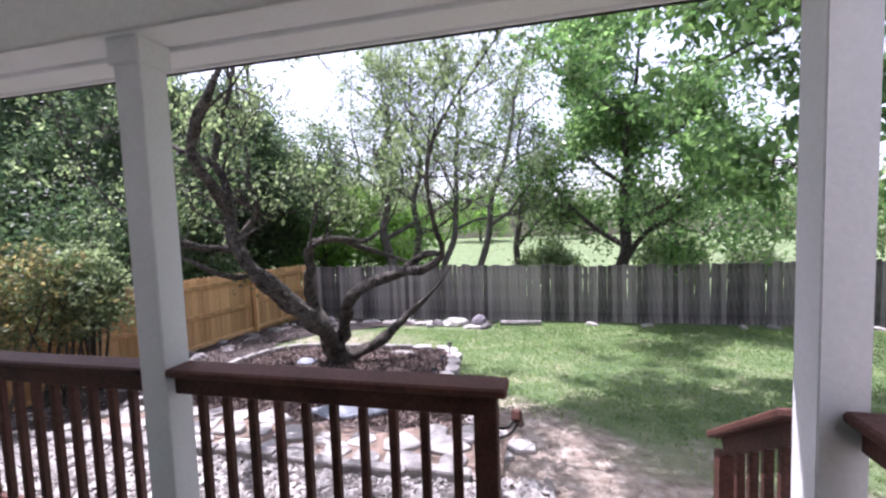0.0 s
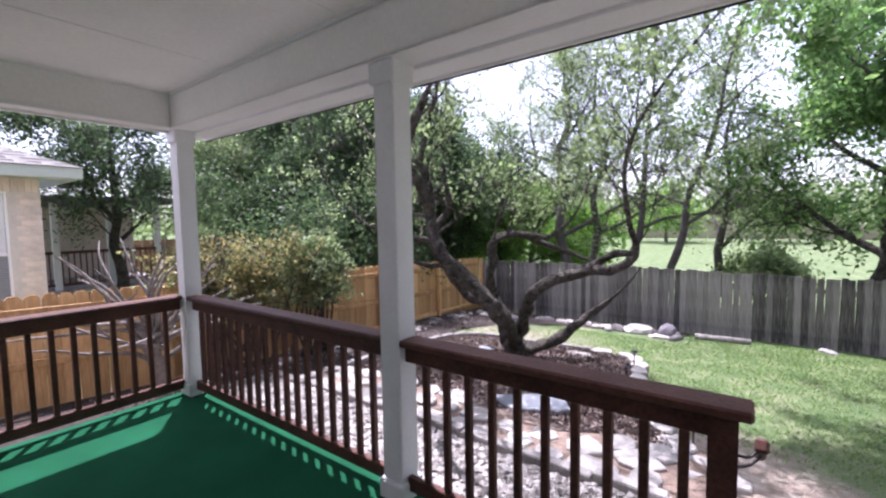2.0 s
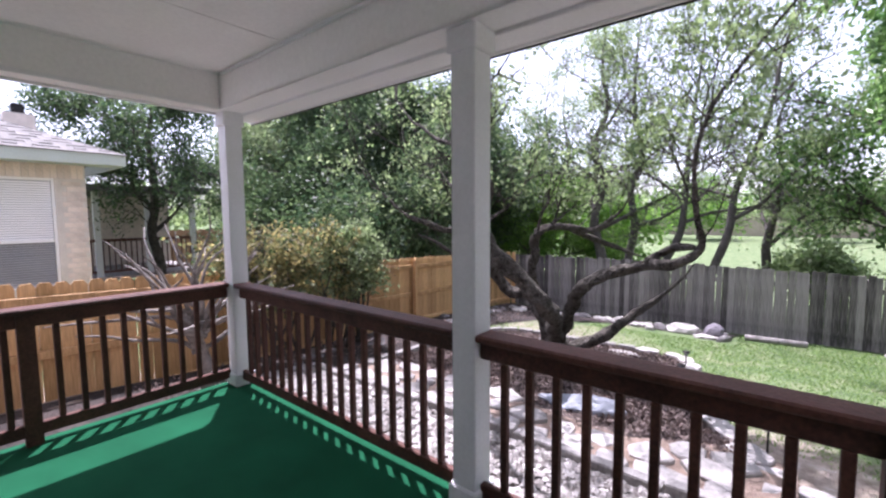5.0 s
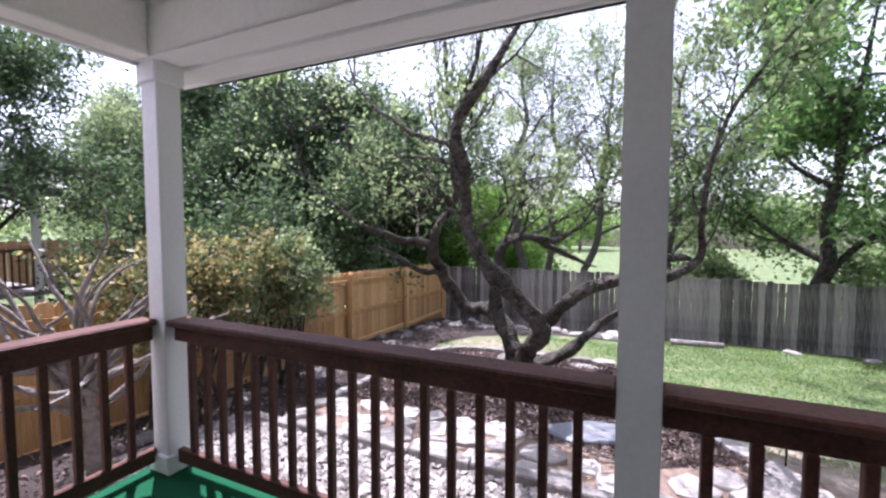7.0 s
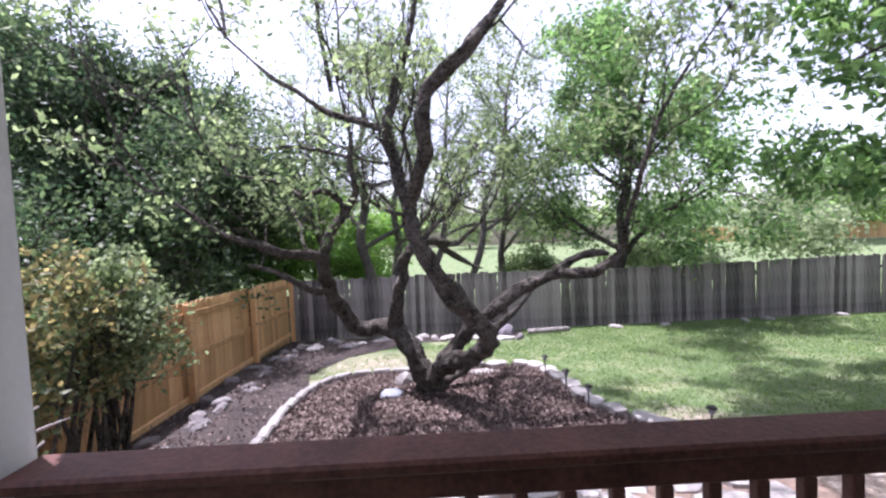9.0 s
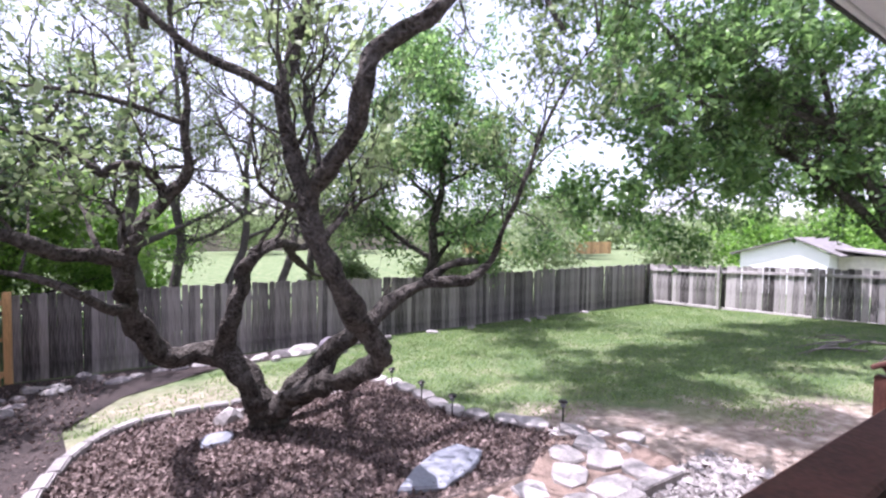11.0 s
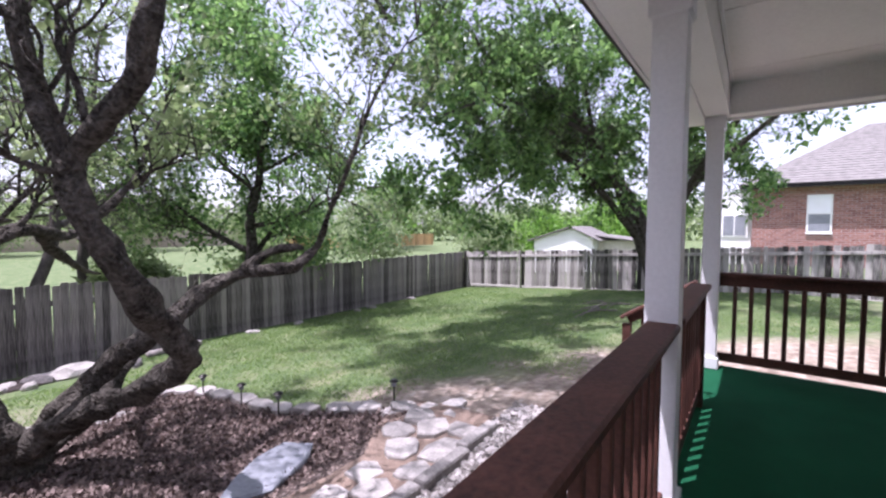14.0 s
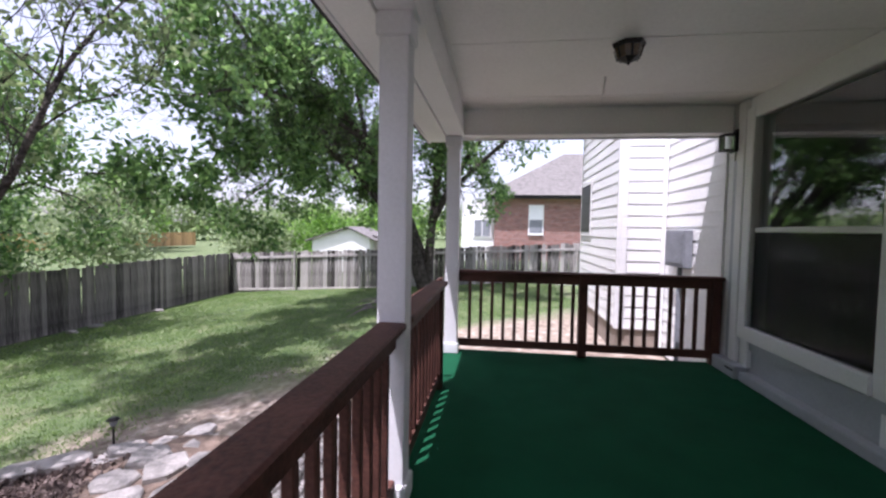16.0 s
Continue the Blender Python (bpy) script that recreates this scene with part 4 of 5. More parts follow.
specs = [
    ("slender_tree", (-5.2, 14.0), (0.02, 0.0), 8.5, 0.19, TALL, LEAF_OAK, 0.085, 3, 21, TRUNKBARK, 0.25, 11, 0.36),
    ("slender_tree", (-4.25, 14.2), (0.03, 0.0), 8.0, 0.15, TALL, LEAF_OAK, 0.085, 3, 22, TRUNKBARK, 0.25, 10, 0.34),
    ("slender_tree", (-3.0, 13.6), (0.1, 0.02), 7.5, 0.13, TALL, LEAF_OAK, 0.085, 3, 23, TRUNKBARK, 0.3, 10, 0.34),
    ("slender_tree", (-2.1, 13.4), (0.24, 0.0), 7.8, 0.13, TALL, LEAF_OAK, 0.085, 3, 24, TRUNKBARK, 0.3, 10, 0.34),
    ("slender_tree", (-7.2, 16.5), (-0.03, 0.0), 7.5, 0.14, TALL, LEAF_OAK, 0.085, 3, 25, TRUNKBARK, 0.28, 10, 0.36),
    ("slender_tree", (-0.9, 14.6), (0.08, 0.0), 6.0, 0.14, TALL, LEAF_OAK, 0.085, 4, 26, TRUNKBARK, 0.25, 10, 0.4),
]
for nm, b, ln, h, r, lab, lf, ls, per, seed, bk, fk, lm, rc in specs:
    grown_tree(nm, b, ln, h, r, lab, lf, ls, per, seed, bk, fk, lm, rc, 2, 0.13, 0.2, 0.0, 0.5, "slender trees beyond the fence", gaps=0.55)

grown_tree("broadleaf_tree", (2.2, 12.9), (0.02, -0.3), 6.5, 0.2, "full green broadleaf tree whose boughs hang over the fence", LEAF_PECAN, 0.14, 6, 31, BARK, 0.2, 10, 0.5, 2, 0.2, 0.12, 0.45, 1.0, gaps=0.5)
OAKMASS = "broad dark live oak with low dense boughs"
grown_tree("dark_oak", (-10.3, 10.6), (0.0, 0.0), 4.9, 0.3, OAKMASS, LEAF_DARK, 0.11, 13, 41, BARK, 0.1, 18, 0.72, 2, 0.26, 0.02, 0.15, 1.0, gaps=0.25)
grown_tree("dark_oak", (-14.6, 11.8), (0.0, 0.0), 5.9, 0.3, OAKMASS, LEAF_DARK, 0.14, 10, 42, BARK, 0.1, 16, 0.66, 2, 0.28, 0.02, 0.15, 1.0, gaps=0.25)
grown_tree("dark_oak", (-9.9, 14.6), (0.0, 0.0), 4.2, 0.22, "live oak with yellow-green new growth behind the dark one", LEAF_OAK, 0.12, 6, 46, BARK, 0.15, 14, 0.6, 2, 0.24, 0.05, 0.1, 1.0, gaps=0.35)
grown_tree("young_tree", (-7.9, 14.5), (0.0, 0.0), 3.9, 0.12, "bright green young tree behind the corner of the fences", LEAF_BRIGHT, 0.11, 8, 43, BARK, 0.12, 10, 0.55, 2, 0.2, 0.05, 0.0, 1.0)
grown_tree("crape_tree", (-14.6, 4.3), (0.02, 0.0), 6.2, 0.16, "dark many-stemmed tree beside the brick house", LEAF_DARK, 0.10, 5, 44, BARK, 0.2, 10, 0.42, 2, 0.18, 0.2, 0.0, 0.9)
grown_tree("pale_tree", (-17.5, 9.5), (0.0, 0.0), 6.0, 0.18, "pale green feathery tree in the distance", LEAF_PALE, 0.14, 5, 45, GREYBARK, 0.15, 10, 0.5, 2, 0.25, 0.1, 0.3, 1.0)


# the shade tree by the side fence, several stems leaning over the lawn
def shade_tree():
    rng = np.random.default_rng(51)
    e = empty("shade_tree", "large shade tree with several leaning stems by the fence", "tree")
    g = ground_z(9.6, 3.6)
    stems = [
        [(9.6, 3.6, g - 0.1, 0.22), (9.55, 3.9, 0.6, 0.17), (9.5, 4.25, 1.6, 0.15), (9.3, 4.75, 2.6, 0.13), (8.9, 5.3, 3.6, 0.10), (8.2, 5.9, 4.6, 0.07), (7.4, 6.3, 5.4, 0.04)],
        [(9.65, 3.55, g - 0.05, 0.18), (9.7, 3.5, 0.7, 0.14), (9.7, 3.4, 1.9, 0.13), (9.6, 3.2, 3.4, 0.11), (9.4, 2.9, 5.0, 0.08), (9.2, 2.6, 6.6, 0.04)],
        [(9.58, 3.7, g, 0.15), (9.3, 4.1, 0.8, 0.12), (8.9, 4.4, 1.8, 0.10), (8.2, 4.7, 2.9, 0.085), (7.3, 4.9, 3.7, 0.07), (6.0, 5.2, 4.3, 0.05), (5.0, 5.3, 4.6, 0.035), (4.3, 5.3, 4.8, 0.02)],
        [(9.7, 3.6, 0.2, 0.13), (10.1, 4.2, 1.6, 0.11), (10.4, 5.0, 3.0, 0.09), (10.5, 5.9, 4.4, 0.07), (10.3, 6.8, 5.6, 0.04)],
    ]
    stems += [
        [(9.2, 4.2, 1.1, 0.10), (8.4, 5.0, 2.4, 0.09), (7.2, 5.9, 3.5, 0.075), (5.9, 6.6, 4.3, 0.06), (5.0, 6.9, 4.6, 0.03), (4.4, 7.0, 4.8, 0.015)],
    ]
    stems += [
        [(9.7, 3.4, 1.6, 0.11), (9.0, 2.6, 3.0, 0.09), (8.1, 1.7, 4.1, 0.065), (7.3, 1.0, 4.9, 0.04), (6.6, 0.6, 5.4, 0.02)],
        [(9.65, 3.3, 2.4, 0.09), (8.6, 3.2, 3.6, 0.075), (7.4, 3.2, 4.5, 0.05), (6.4, 3.3, 5.1, 0.025)],
        [(9.7, 3.4, 2.0, 0.10), (10.2, 2.2, 3.3, 0.08), (10.3, 1.0, 4.4, 0.055), (10.2, 0.0, 5.2, 0.025)],
    ]
    stems += [
        [(6.6, 6.3, 3.9, 0.06), (5.0, 6.4, 4.9, 0.045), (3.4, 6.2, 5.3, 0.03), (2.0, 6.0, 5.2, 0.015)],
        [(7.3, 4.9, 3.7, 0.06), (5.4, 5.4, 4.0, 0.045), (3.7, 5.8, 3.9, 0.03), (2.2, 5.9, 3.3, 0.015)],
        [(7.2, 5.9, 3.5, 0.05), (5.6, 6.3, 3.2, 0.035), (4.2, 6.2, 2.7, 0.022), (2.8, 6.1, 1.9, 0.010)],
        [(8.2, 5.9, 3.4, 0.05), (7.2, 6.9, 2.9, 0.035), (6.2, 7.4, 2.2, 0.02), (5.6, 7.6, 1.7, 0.010)],
        [(8.9, 5.3, 3.6, 0.07), (8.0, 5.4, 5.4, 0.05), (6.8, 5.5, 6.6, 0.035), (5.2, 5.8, 7.2, 0.02), (3.8, 6.2, 7.2, 0.01)],
    ]
    tw, tips, seeds = Soup(), [], []
    for pts in stems:
        s = Soup()
        sp = spline(pts, 5)
        s.tube(sp, 10, knobs=0.2)
        s.mesh("stem", BARK, e, "", True)
        for i, p in enumerate(sp):
            if p[2] > 2.7 or p[0] < 7.0:
                for _ in range(2):
                    d = rng.normal(size=3)
                    d[2] = d[2] * 0.5 + 0.15
                    d[0] -= 0.25
                    seeds.append((p[:3], d, rng.uniform(0.8, 1.6), max(0.009, p[3] * 0.22), 2))
    twig_system(rng, seeds, tw, tips, shrink=0.58, up=0.0)
    tagged(tw.mesh("twig_mass", BARK, e), kind="stuff")
    c = leaf_cloud(rng, tips, 3, 0.085, 0.70, 0.95)
    c = c[c[:, 1] < 7.6]
    leaves("crown", c, 0.15, LEAF_PECAN, e, rng, droop=0.4)


shade_tree()


# rounded far trees and the distant wood, one of each kind of crown reused at its own size
def far_tree(name, x, y, w, h, leaf, seed, label):
    rng = np.random.default_rng(seed)
    e = empty(name, label, "tree", "far trees")
    z = ground_z(x, y)
    s = Soup()
    s.tube([(x, y, z - 0.1, 0.03 * h), (x + 0.1, y, z + 0.5 * h, 0.02 * h), (x, y, z + 0.8 * h, 0.01 * h)], 7)
    s.mesh("trunk", GREYBARK, e, "", True)
    n = 40
    lump = rng.normal(size=(n, 3))
    lump /= np.linalg.norm(lump, axis=1)[:, None]
    lump *= rng.uniform(0.35, 1.0, n)[:, None]
    c = np.repeat(lump, 110, axis=0) + rng.normal(size=(n * 110, 3)) * 0.17
    c = c * np.array((w, w, h * 0.42)) + np.array((x, y, z + h * 0.56))
    leaves("crown", c, 0.045 * h + 0.05, leaf, e, rng, aspect=0.7)


for i, (x, y, w, h, lf, lab) in enumerate([
    (33, 38, 5.0, 7.6, LEAF_PALE, "rounded pale green tree far across the field"),
    (40, 43, 4.5, 9.0, LEAF_BRIGHT, "bright green tree far across the field"),
    (25, 52, 4.0, 5.5, LEAF_OAK, "green tree far across the field"),
    (21, 16, 2.2, 3.0, LEAF_PALE, "pale bushy tree behind the side fence"),
    (24, 13, 2.6, 3.8, LEAF_BRIGHT, "green bushy tree behind the shed"),
    (27, 9, 3.0, 4.4, LEAF_BRIGHT, "green bushy tree behind the shed"),
    (30, 17, 3.4, 4.6, LEAF_OAK, "green bushy tree behind the shed"),
    (14, 60, 5.0, 7.0, LEAF_OAK, "green tree at the far edge of the field"),
    (2, 58, 4.5, 5.5, LEAF_OAK, "green tree at the far edge of the field"),
    (-8, 55, 5.0, 7.0, LEAF_BRIGHT, "green tree at the far edge of the field"),
    (-18, 50, 5.5, 8.0, LEAF_OAK, "green tree at the far edge of the field"),
    (-27, 42, 6.0, 9.0, LEAF_DARK, "dark green tree at the far edge of the field"),
    (-34, 30, 5.0, 7.0, LEAF_OAK, "green tree in the far gardens"),
    (-32, 17, 4.0, 6.0, LEAF_OAK, "green tree in the far gardens"),
    (-10.5, 30, 2.0, 2.6, LEAF_DARK, "small dark round tree on the field"),
]):
    far_tree("far_tree", x, y, w, h, lf, 100 + i, lab)


for i, (x, y, w, h, lf, lab) in enumerate([
    (-5.6, 17.5, 1.5, 3.4, LEAF_BRIGHT, "bright green bush beyond the fence"),
    (-9.4, 17.0, 1.8, 3.8, LEAF_BRIGHT, "bright green bush beyond the fence"),
    (0.4, 15.0, 1.1, 1.9, LEAF_OAK, "low green bush beyond the fence"),
    (3.9, 14.6, 1.2, 2.1, LEAF_OAK, "low green bush beyond the fence"),
    (6.6, 15.5, 0.8, 1.5, LEAF_PALE, "low pale bush beyond the fence"),
    (13.2, 19.0, 2.4, 3.2, LEAF_PALE, "pale bushy tree beyond the fence"),
]):
    far_tree("field_bush", x, y, w, h, lf, 200 + i, lab)


def far_woods():
    rng = np.random.default_rng(77)
    cs = []
    for a in np.linspace(-95, 95, 90):
        t = radians(a)
        R = rng.uniform(85, 110)
        x, y = R * math.sin(t), R * math.cos(t)
        h, w = rng.uniform(5, 9), rng.uniform(4, 6.5)
        c = rng.normal(size=(260, 3)) * np.array((w * 0.5, w * 0.5, h * 0.27)) + np.array((x, y, ground_z(x, y) + h * 0.48))
        cs.append(c)
    e = empty("far_woods", "hazy green woods along the horizon", "woods", kind="stuff")
    leaves("foliage", np.concatenate(cs), 1.1, LEAF_OAK, e, rng, aspect=0.8)


far_woods()

tagged(obj("backdrop_bank", box(-60, 34, 66, 66.4, -1.6, 0.9), mat("far_bank", (0.40, 0.33, 0.28), 0.9, 0.2, 0.5, 4, 0)), "pale far bank and wall across the field", "backdrop", kind="structure")
fence("fence_field", (24, 44), (46, 40), 0.35, 0.45, -1.2, -1.2, PINE, "tan board fence far across the field", board=0.5, gap=0.0, wobble=0.0, lean=0.0)


# ---- stones, beds and lights in the yard ----
def stone_mesh(rng, sx, sy, sz, sub=2, rough=0.28):
    bm = bmesh.new()
    bmesh.ops.create_icosphere(bm, subdivisions=sub, radius=1.0)
    off = Vector(rng.uniform(-50, 50, 3))
    for v in bm.verts:
        k = 1 + rough * noise.noise(v.co * 1.3 + off) + 0.12 * noise.noise(v.co * 3.5 + off)
        v.co = Vector((v.co.x * sx * k, v.co.y * sy * k, max(v.co.z, -0.5) * sz * k))
    return bm


def flat_stone(rng, rx, ry, h):
    """An irregular flat stone with chipped upper edges."""
    n = int(rng.integers(5, 9))
    a0 = rng.uniform(0, 6.28)
    ring = []
    for i in range(n):
        t = a0 + 2 * math.pi * (i + rng.uniform(-0.28, 0.28)) / n
        k = rng.uniform(0.82, 1.12)
        ring.append((rx * k * math.cos(t), ry * k * math.sin(t)))
    bm = bmesh.new()
    lo = [bm.verts.new((x, y, -0.05)) for x, y in ring]
    mid = [bm.verts.new((x, y, h - 0.012)) for x, y in ring]
    hi = [bm.verts.new((x * 0.93, y * 0.93, h + rng.uniform(-0.006, 0.008))) for x, y in ring]
    for i in range(n):
        j = (i + 1) % n
        bm.faces.new((lo[i], lo[j], mid[j], mid[i]))
        bm.faces.new((mid[i], mid[j], hi[j], hi[i]))
    bm.faces.new(hi)
    return bm


rs = np.random.default_rng(5)
path = empty("flagstone_path", "irregular pale limestone flagstones set in dirt", "pavement", kind="structure")
patch("path_bed", [(-4.95, 3.36), (-4.95, 4.15), (-3.4, 4.2), (-2.6, 4.1), (-1.4, 4.05), (-0.8, 4.45), (-0.2, 4.5), (-0.2, 3.36)], mat("path_dirt", (0.21, 0.155, 0.12), 0.95, 0.35, 5, 60, 0.8, bump_dist=0.02), "bare brown dirt between the flagstones", "ground", 0.045)
row_y = 3.54
k = 0
while row_y < 4.25:
    x = -4.85 + rs.uniform(0, 0.2)
    while x < -0.55:
        w = rs.uniform(0.26, 0.5)
        d = rs.uniform(0.24, 0.34)
        yy = row_y + rs.uniform(-0.05, 0.05)
        if not (row_y > 4.0 and (-2.7 < x < -1.3)) and rs.random() < 0.93:
            o = part("flagstone", flat_stone(rs, w * 0.52, d * 0.52, rs.uniform(0.02, 0.045)), STONE, path)
            o.location = (x + w / 2, yy, ground_z(x, yy) + 0.045)
            o.rotation_euler = (rs.uniform(-0.04, 0.04), rs.uniform(-0.04, 0.04), rs.uniform(-0.3, 0.3))
        x += w + rs.uniform(0.0, 0.05)
    row_y += 0.28
for x, y in ((-0.35, 4.2), (-0.3, 3.85), (-0.55, 4.5), (0.0, 3.2), (-0.1, 4.05)):
    o = part("flagstone", flat_stone(rs, 0.17, 0.13, 0.03), STONE, path)
    o.location = (x, y, ground_z(x, y) + 0.02)
slab = bmesh.new()
SLAB = ((-0.47, -0.12), (-0.12, -0.25), (0.26, -0.13), (0.45, 0.05), (0.3, 0.25), (0.02, 0.2), (-0.22, 0.09))
low = [slab.verts.new((x, y, -0.05)) for x, y in SLAB]
rim = [slab.verts.new((x, y, 0.035)) for x, y in SLAB]
top = [slab.verts.new((x * 0.95, y * 0.93, 0.05 + 0.008 * math.sin(9 * x + 5 * y))) for x, y in SLAB]
for k in range(7):
    slab.faces.new((low[k], low[(k + 1) % 7], rim[(k + 1) % 7], rim[k]))
    slab.faces.new((rim[k], rim[(k + 1) % 7], top[(k + 1) % 7], top[k]))
slab.faces.new(top)
o = tagged(obj("stone_slab", slab, SLABSTONE), "large flat grey-blue flagstone lying on the mulch", "stone slab")
o.location = (-2.0, 4.48, ground_z(-2.0, 4.48) + 0.05)
o.rotation_euler = (0.05, 0.0, 0.0)

edge = empty("path_edging", "straight row of long pale stone edging blocks", "edging", kind="structure")
x = -5.3
while x < -0.5:
    w = min(rs.uniform(0.5, 0.75), -0.4 - x)
    yy = 3.34 + 0.02 * rs.normal()
    o = part("edging_block", box(-w / 2 + 0.006, w / 2 - 0.006, -0.055, 0.055, -0.1, 0.075, 0.008), EDGESTONE, edge)
    o.location = (x + w / 2, yy, ground_z(x, yy) + 0.04)
    o.rotation_euler = (0, 0.01 * rs.normal(), 0.015 * rs.normal())
    x += w
ring = empty("bed_edging", "curved row of concrete blocks and flat stones round the mulch bed", "edging", kind="structure")
line = spline([(x, y, 0, 0) for x, y in BED[:-1]], 14)
dist = [0.0]
for p, q in zip(line, line[1:]):
    dist.append(dist[-1] + float(np.linalg.norm(q[:2] - p[:2])))
s = 0.15
while s < dist[-1]:
    i = int(np.searchsorted(dist, s))
    i = min(max(i, 1), len(line) - 1)
    p, q = line[i - 1], line[i]
    t = (s - dist[i - 1]) / max(1e-6, dist[i] - dist[i - 1])
    x, y = p[0] + (q[0] - p[0]) * t, p[1] + (q[1] - p[1]) * t
    ang = math.atan2(q[1] - p[1], q[0] - p[0])
    if x < -2.2 and y > 4.0:
        w = 0.30
        o = part("edging_block", box(-w / 2 + 0.012, w / 2 - 0.012, -0.06, 0.06, -0.12, 0.075, 0.014), EDGESTONE, ring)
    else:
        w = rs.uniform(0.26, 0.42)
        o = part("edging_stone", flat_stone(rs, w * 0.52, 0.12, 0.06), STONE, ring)
    o.location = (x, y, ground_z(x, y) + 0.03)
    o.rotation_euler = (0.03 * rs.normal(), 0.03 * rs.normal(), ang + 0.05 * rs.normal())
    s += w + 0.005


def rock(x, y, sx, sy, sz, material, label, ang=0.0, sub=2):
    o = tagged(obj("rock", stone_mesh(rs, sx, sy, sz, sub), material, smooth=False), label, "rock", "garden rocks")
    o.location = (x, y, ground_z(x, y) + sz * 0.3)
    o.rotation_euler = (0, 0, ang)


DARKROCK = mat("purple_grey_rock", (0.20, 0.18, 0.20), 0.9, 0.3, 4, 30, 0.8, bump_dist=0.02)
rock(-1.42, 10.2, 0.19, 0.15, 0.2, DARKROCK, "rounded purple-grey boulder by the fence")
rock(-1.95, 10.05, 0.34, 0.22, 0.15, STONE, "broad pale limestone boulder by the fence", 0.3)
rock(-1.5, 9.75, 0.22, 0.12, 0.06, STONE, "flat pale stone at the lawn edge")
rock(-3.48, 6.8, 0.17, 0.13, 0.15, STONE, "pale boulder beside the oak trunk", 0.4)
rock(-3.62, 6.2, 0.17, 0.12, 0.10, SLABSTONE, "flat grey rock beside the oak trunk", 0.2)
rock(-2.3, 7.15, 0.28, 0.14, 0.05, STONE, "flat pale stone half sunk in mulch")
for i in range(26):
    x = -5.9 + i * 0.19 + rs.uniform(-0.1, 0.1)
    y = 9.75 + 0.055 * (x + 5.9) + rs.uniform(-0.25, 0.45)
    rock(x, y, rs.uniform(0.08, 0.22), rs.uniform(0.06, 0.15), rs.uniform(0.04, 0.11), STONE if rs.random() < 0.45 else ROCKGREY, "pale garden rock along the grey fence", rs.uniform(0, 3))
for i in range(34):
    y = 2.2 + i * 0.235 + rs.uniform(-0.1, 0.1)
    rock(-6.08 + rs.uniform(-0.2, 0.42), y, rs.uniform(0.07, 0.19), rs.uniform(0.06, 0.14), rs.uniform(0.035, 0.09), ROCKGREY if rs.random() < 0.92 else STONE, "grey garden rock along the pine fence", rs.uniform(0, 3))
for x, y in ((4.3, 10.45), (4.9, 10.5), (6.8, 10.6), (1.2, 10.4), (2.4, 10.45)):
    rock(x, y, 0.16, 0.08, 0.06, STONE, "small pale stone at the foot of the fence", rs.uniform(0, 3))
log = Soup()
log.tube([(-0.9, 10.25, ground_z(-0.9, 10.25) + 0.05, 0.06), (0.05, 10.3, ground_z(0, 10.3) + 0.05, 0.06)], 8)
tagged(log.mesh("landscape_timber", GREYWOOD, None, "", True), "grey landscape timber lying along the fence", "timber")


def pebbles():
    rng = np.random.default_rng(15)
    s = Soup()
    base = np.array([(1, 0, 0), (-1, 0, 0), (0, 1, 0), (0, -1, 0), (0, 0, 1), (0, 0, -1)], float)
    faces = [(0, 2, 4), (2, 1, 4), (1, 3, 4), (3, 0, 4), (2, 0, 5), (1, 2, 5), (3, 1, 5), (0, 3, 5)]
    for _ in range(7000):
        x, y = rng.uniform(-5.5, 0.2), rng.uniform(2.0, 3.45)
        r = rng.uniform(0.014, 0.042)
        a = rng.uniform(0, 6.28)
        c, sn = math.cos(a), math.sin(a)
        v = base * r * rng.uniform(0.6, 1.3, 3) * np.array((1, 1, 0.65)) + rng.normal(size=(6, 3)) * r * 0.15
        v = np.stack([v[:, 0] * c - v[:, 1] * sn, v[:, 0] * sn + v[:, 1] * c, v[:, 2]], 1)
        s.add(v + np.array((x, y, ground_z(x, y) + 0.035 + r * 0.3)), faces)
    m = leaf_mat("pebble", (0.15, 0.135, 0.12), (0.48, 0.455, 0.43), 0.85)
    m.node_tree.nodes["Mix Shader"].inputs[0].default_value = 0.0
    tagged(s.mesh("gravel_pebbles", m), "loose pale limestone pebbles", "gravel", kind="stuff")


pebbles()


def chips():
    rng = np.random.default_rng(16)
    c = []
    while len(c) < 30000:
        x, y = rng.uniform(-5.1, -0.1), rng.uniform(4.2, 7.5)
        if y > 4.12 and in_outline(x, y, BED):
            c.append((x, y, ground_z(x, y) + 0.035 + rng.uniform(0, 0.012)))
    for _ in range(2600):
        x, y = rng.uniform(-6.35, -5.0), rng.uniform(1.5, 10.3)
        c.append((x, y, ground_z(x, y) + 0.03 + rng.uniform(0, 0.012)))
    m = leaf_mat("mulch_chip", (0.040, 0.027, 0.023), (0.27, 0.21, 0.185), 0.9)
    m.node_tree.nodes["Mix Shader"].inputs[0].default_value = 0.05
    e = empty("mulch_chips", "loose brown bark chips and dry oak leaves", "mulch", kind="stuff")
    leaves("chips", np.array(c), 0.046, m, e, rng, aspect=0.6)


chips()


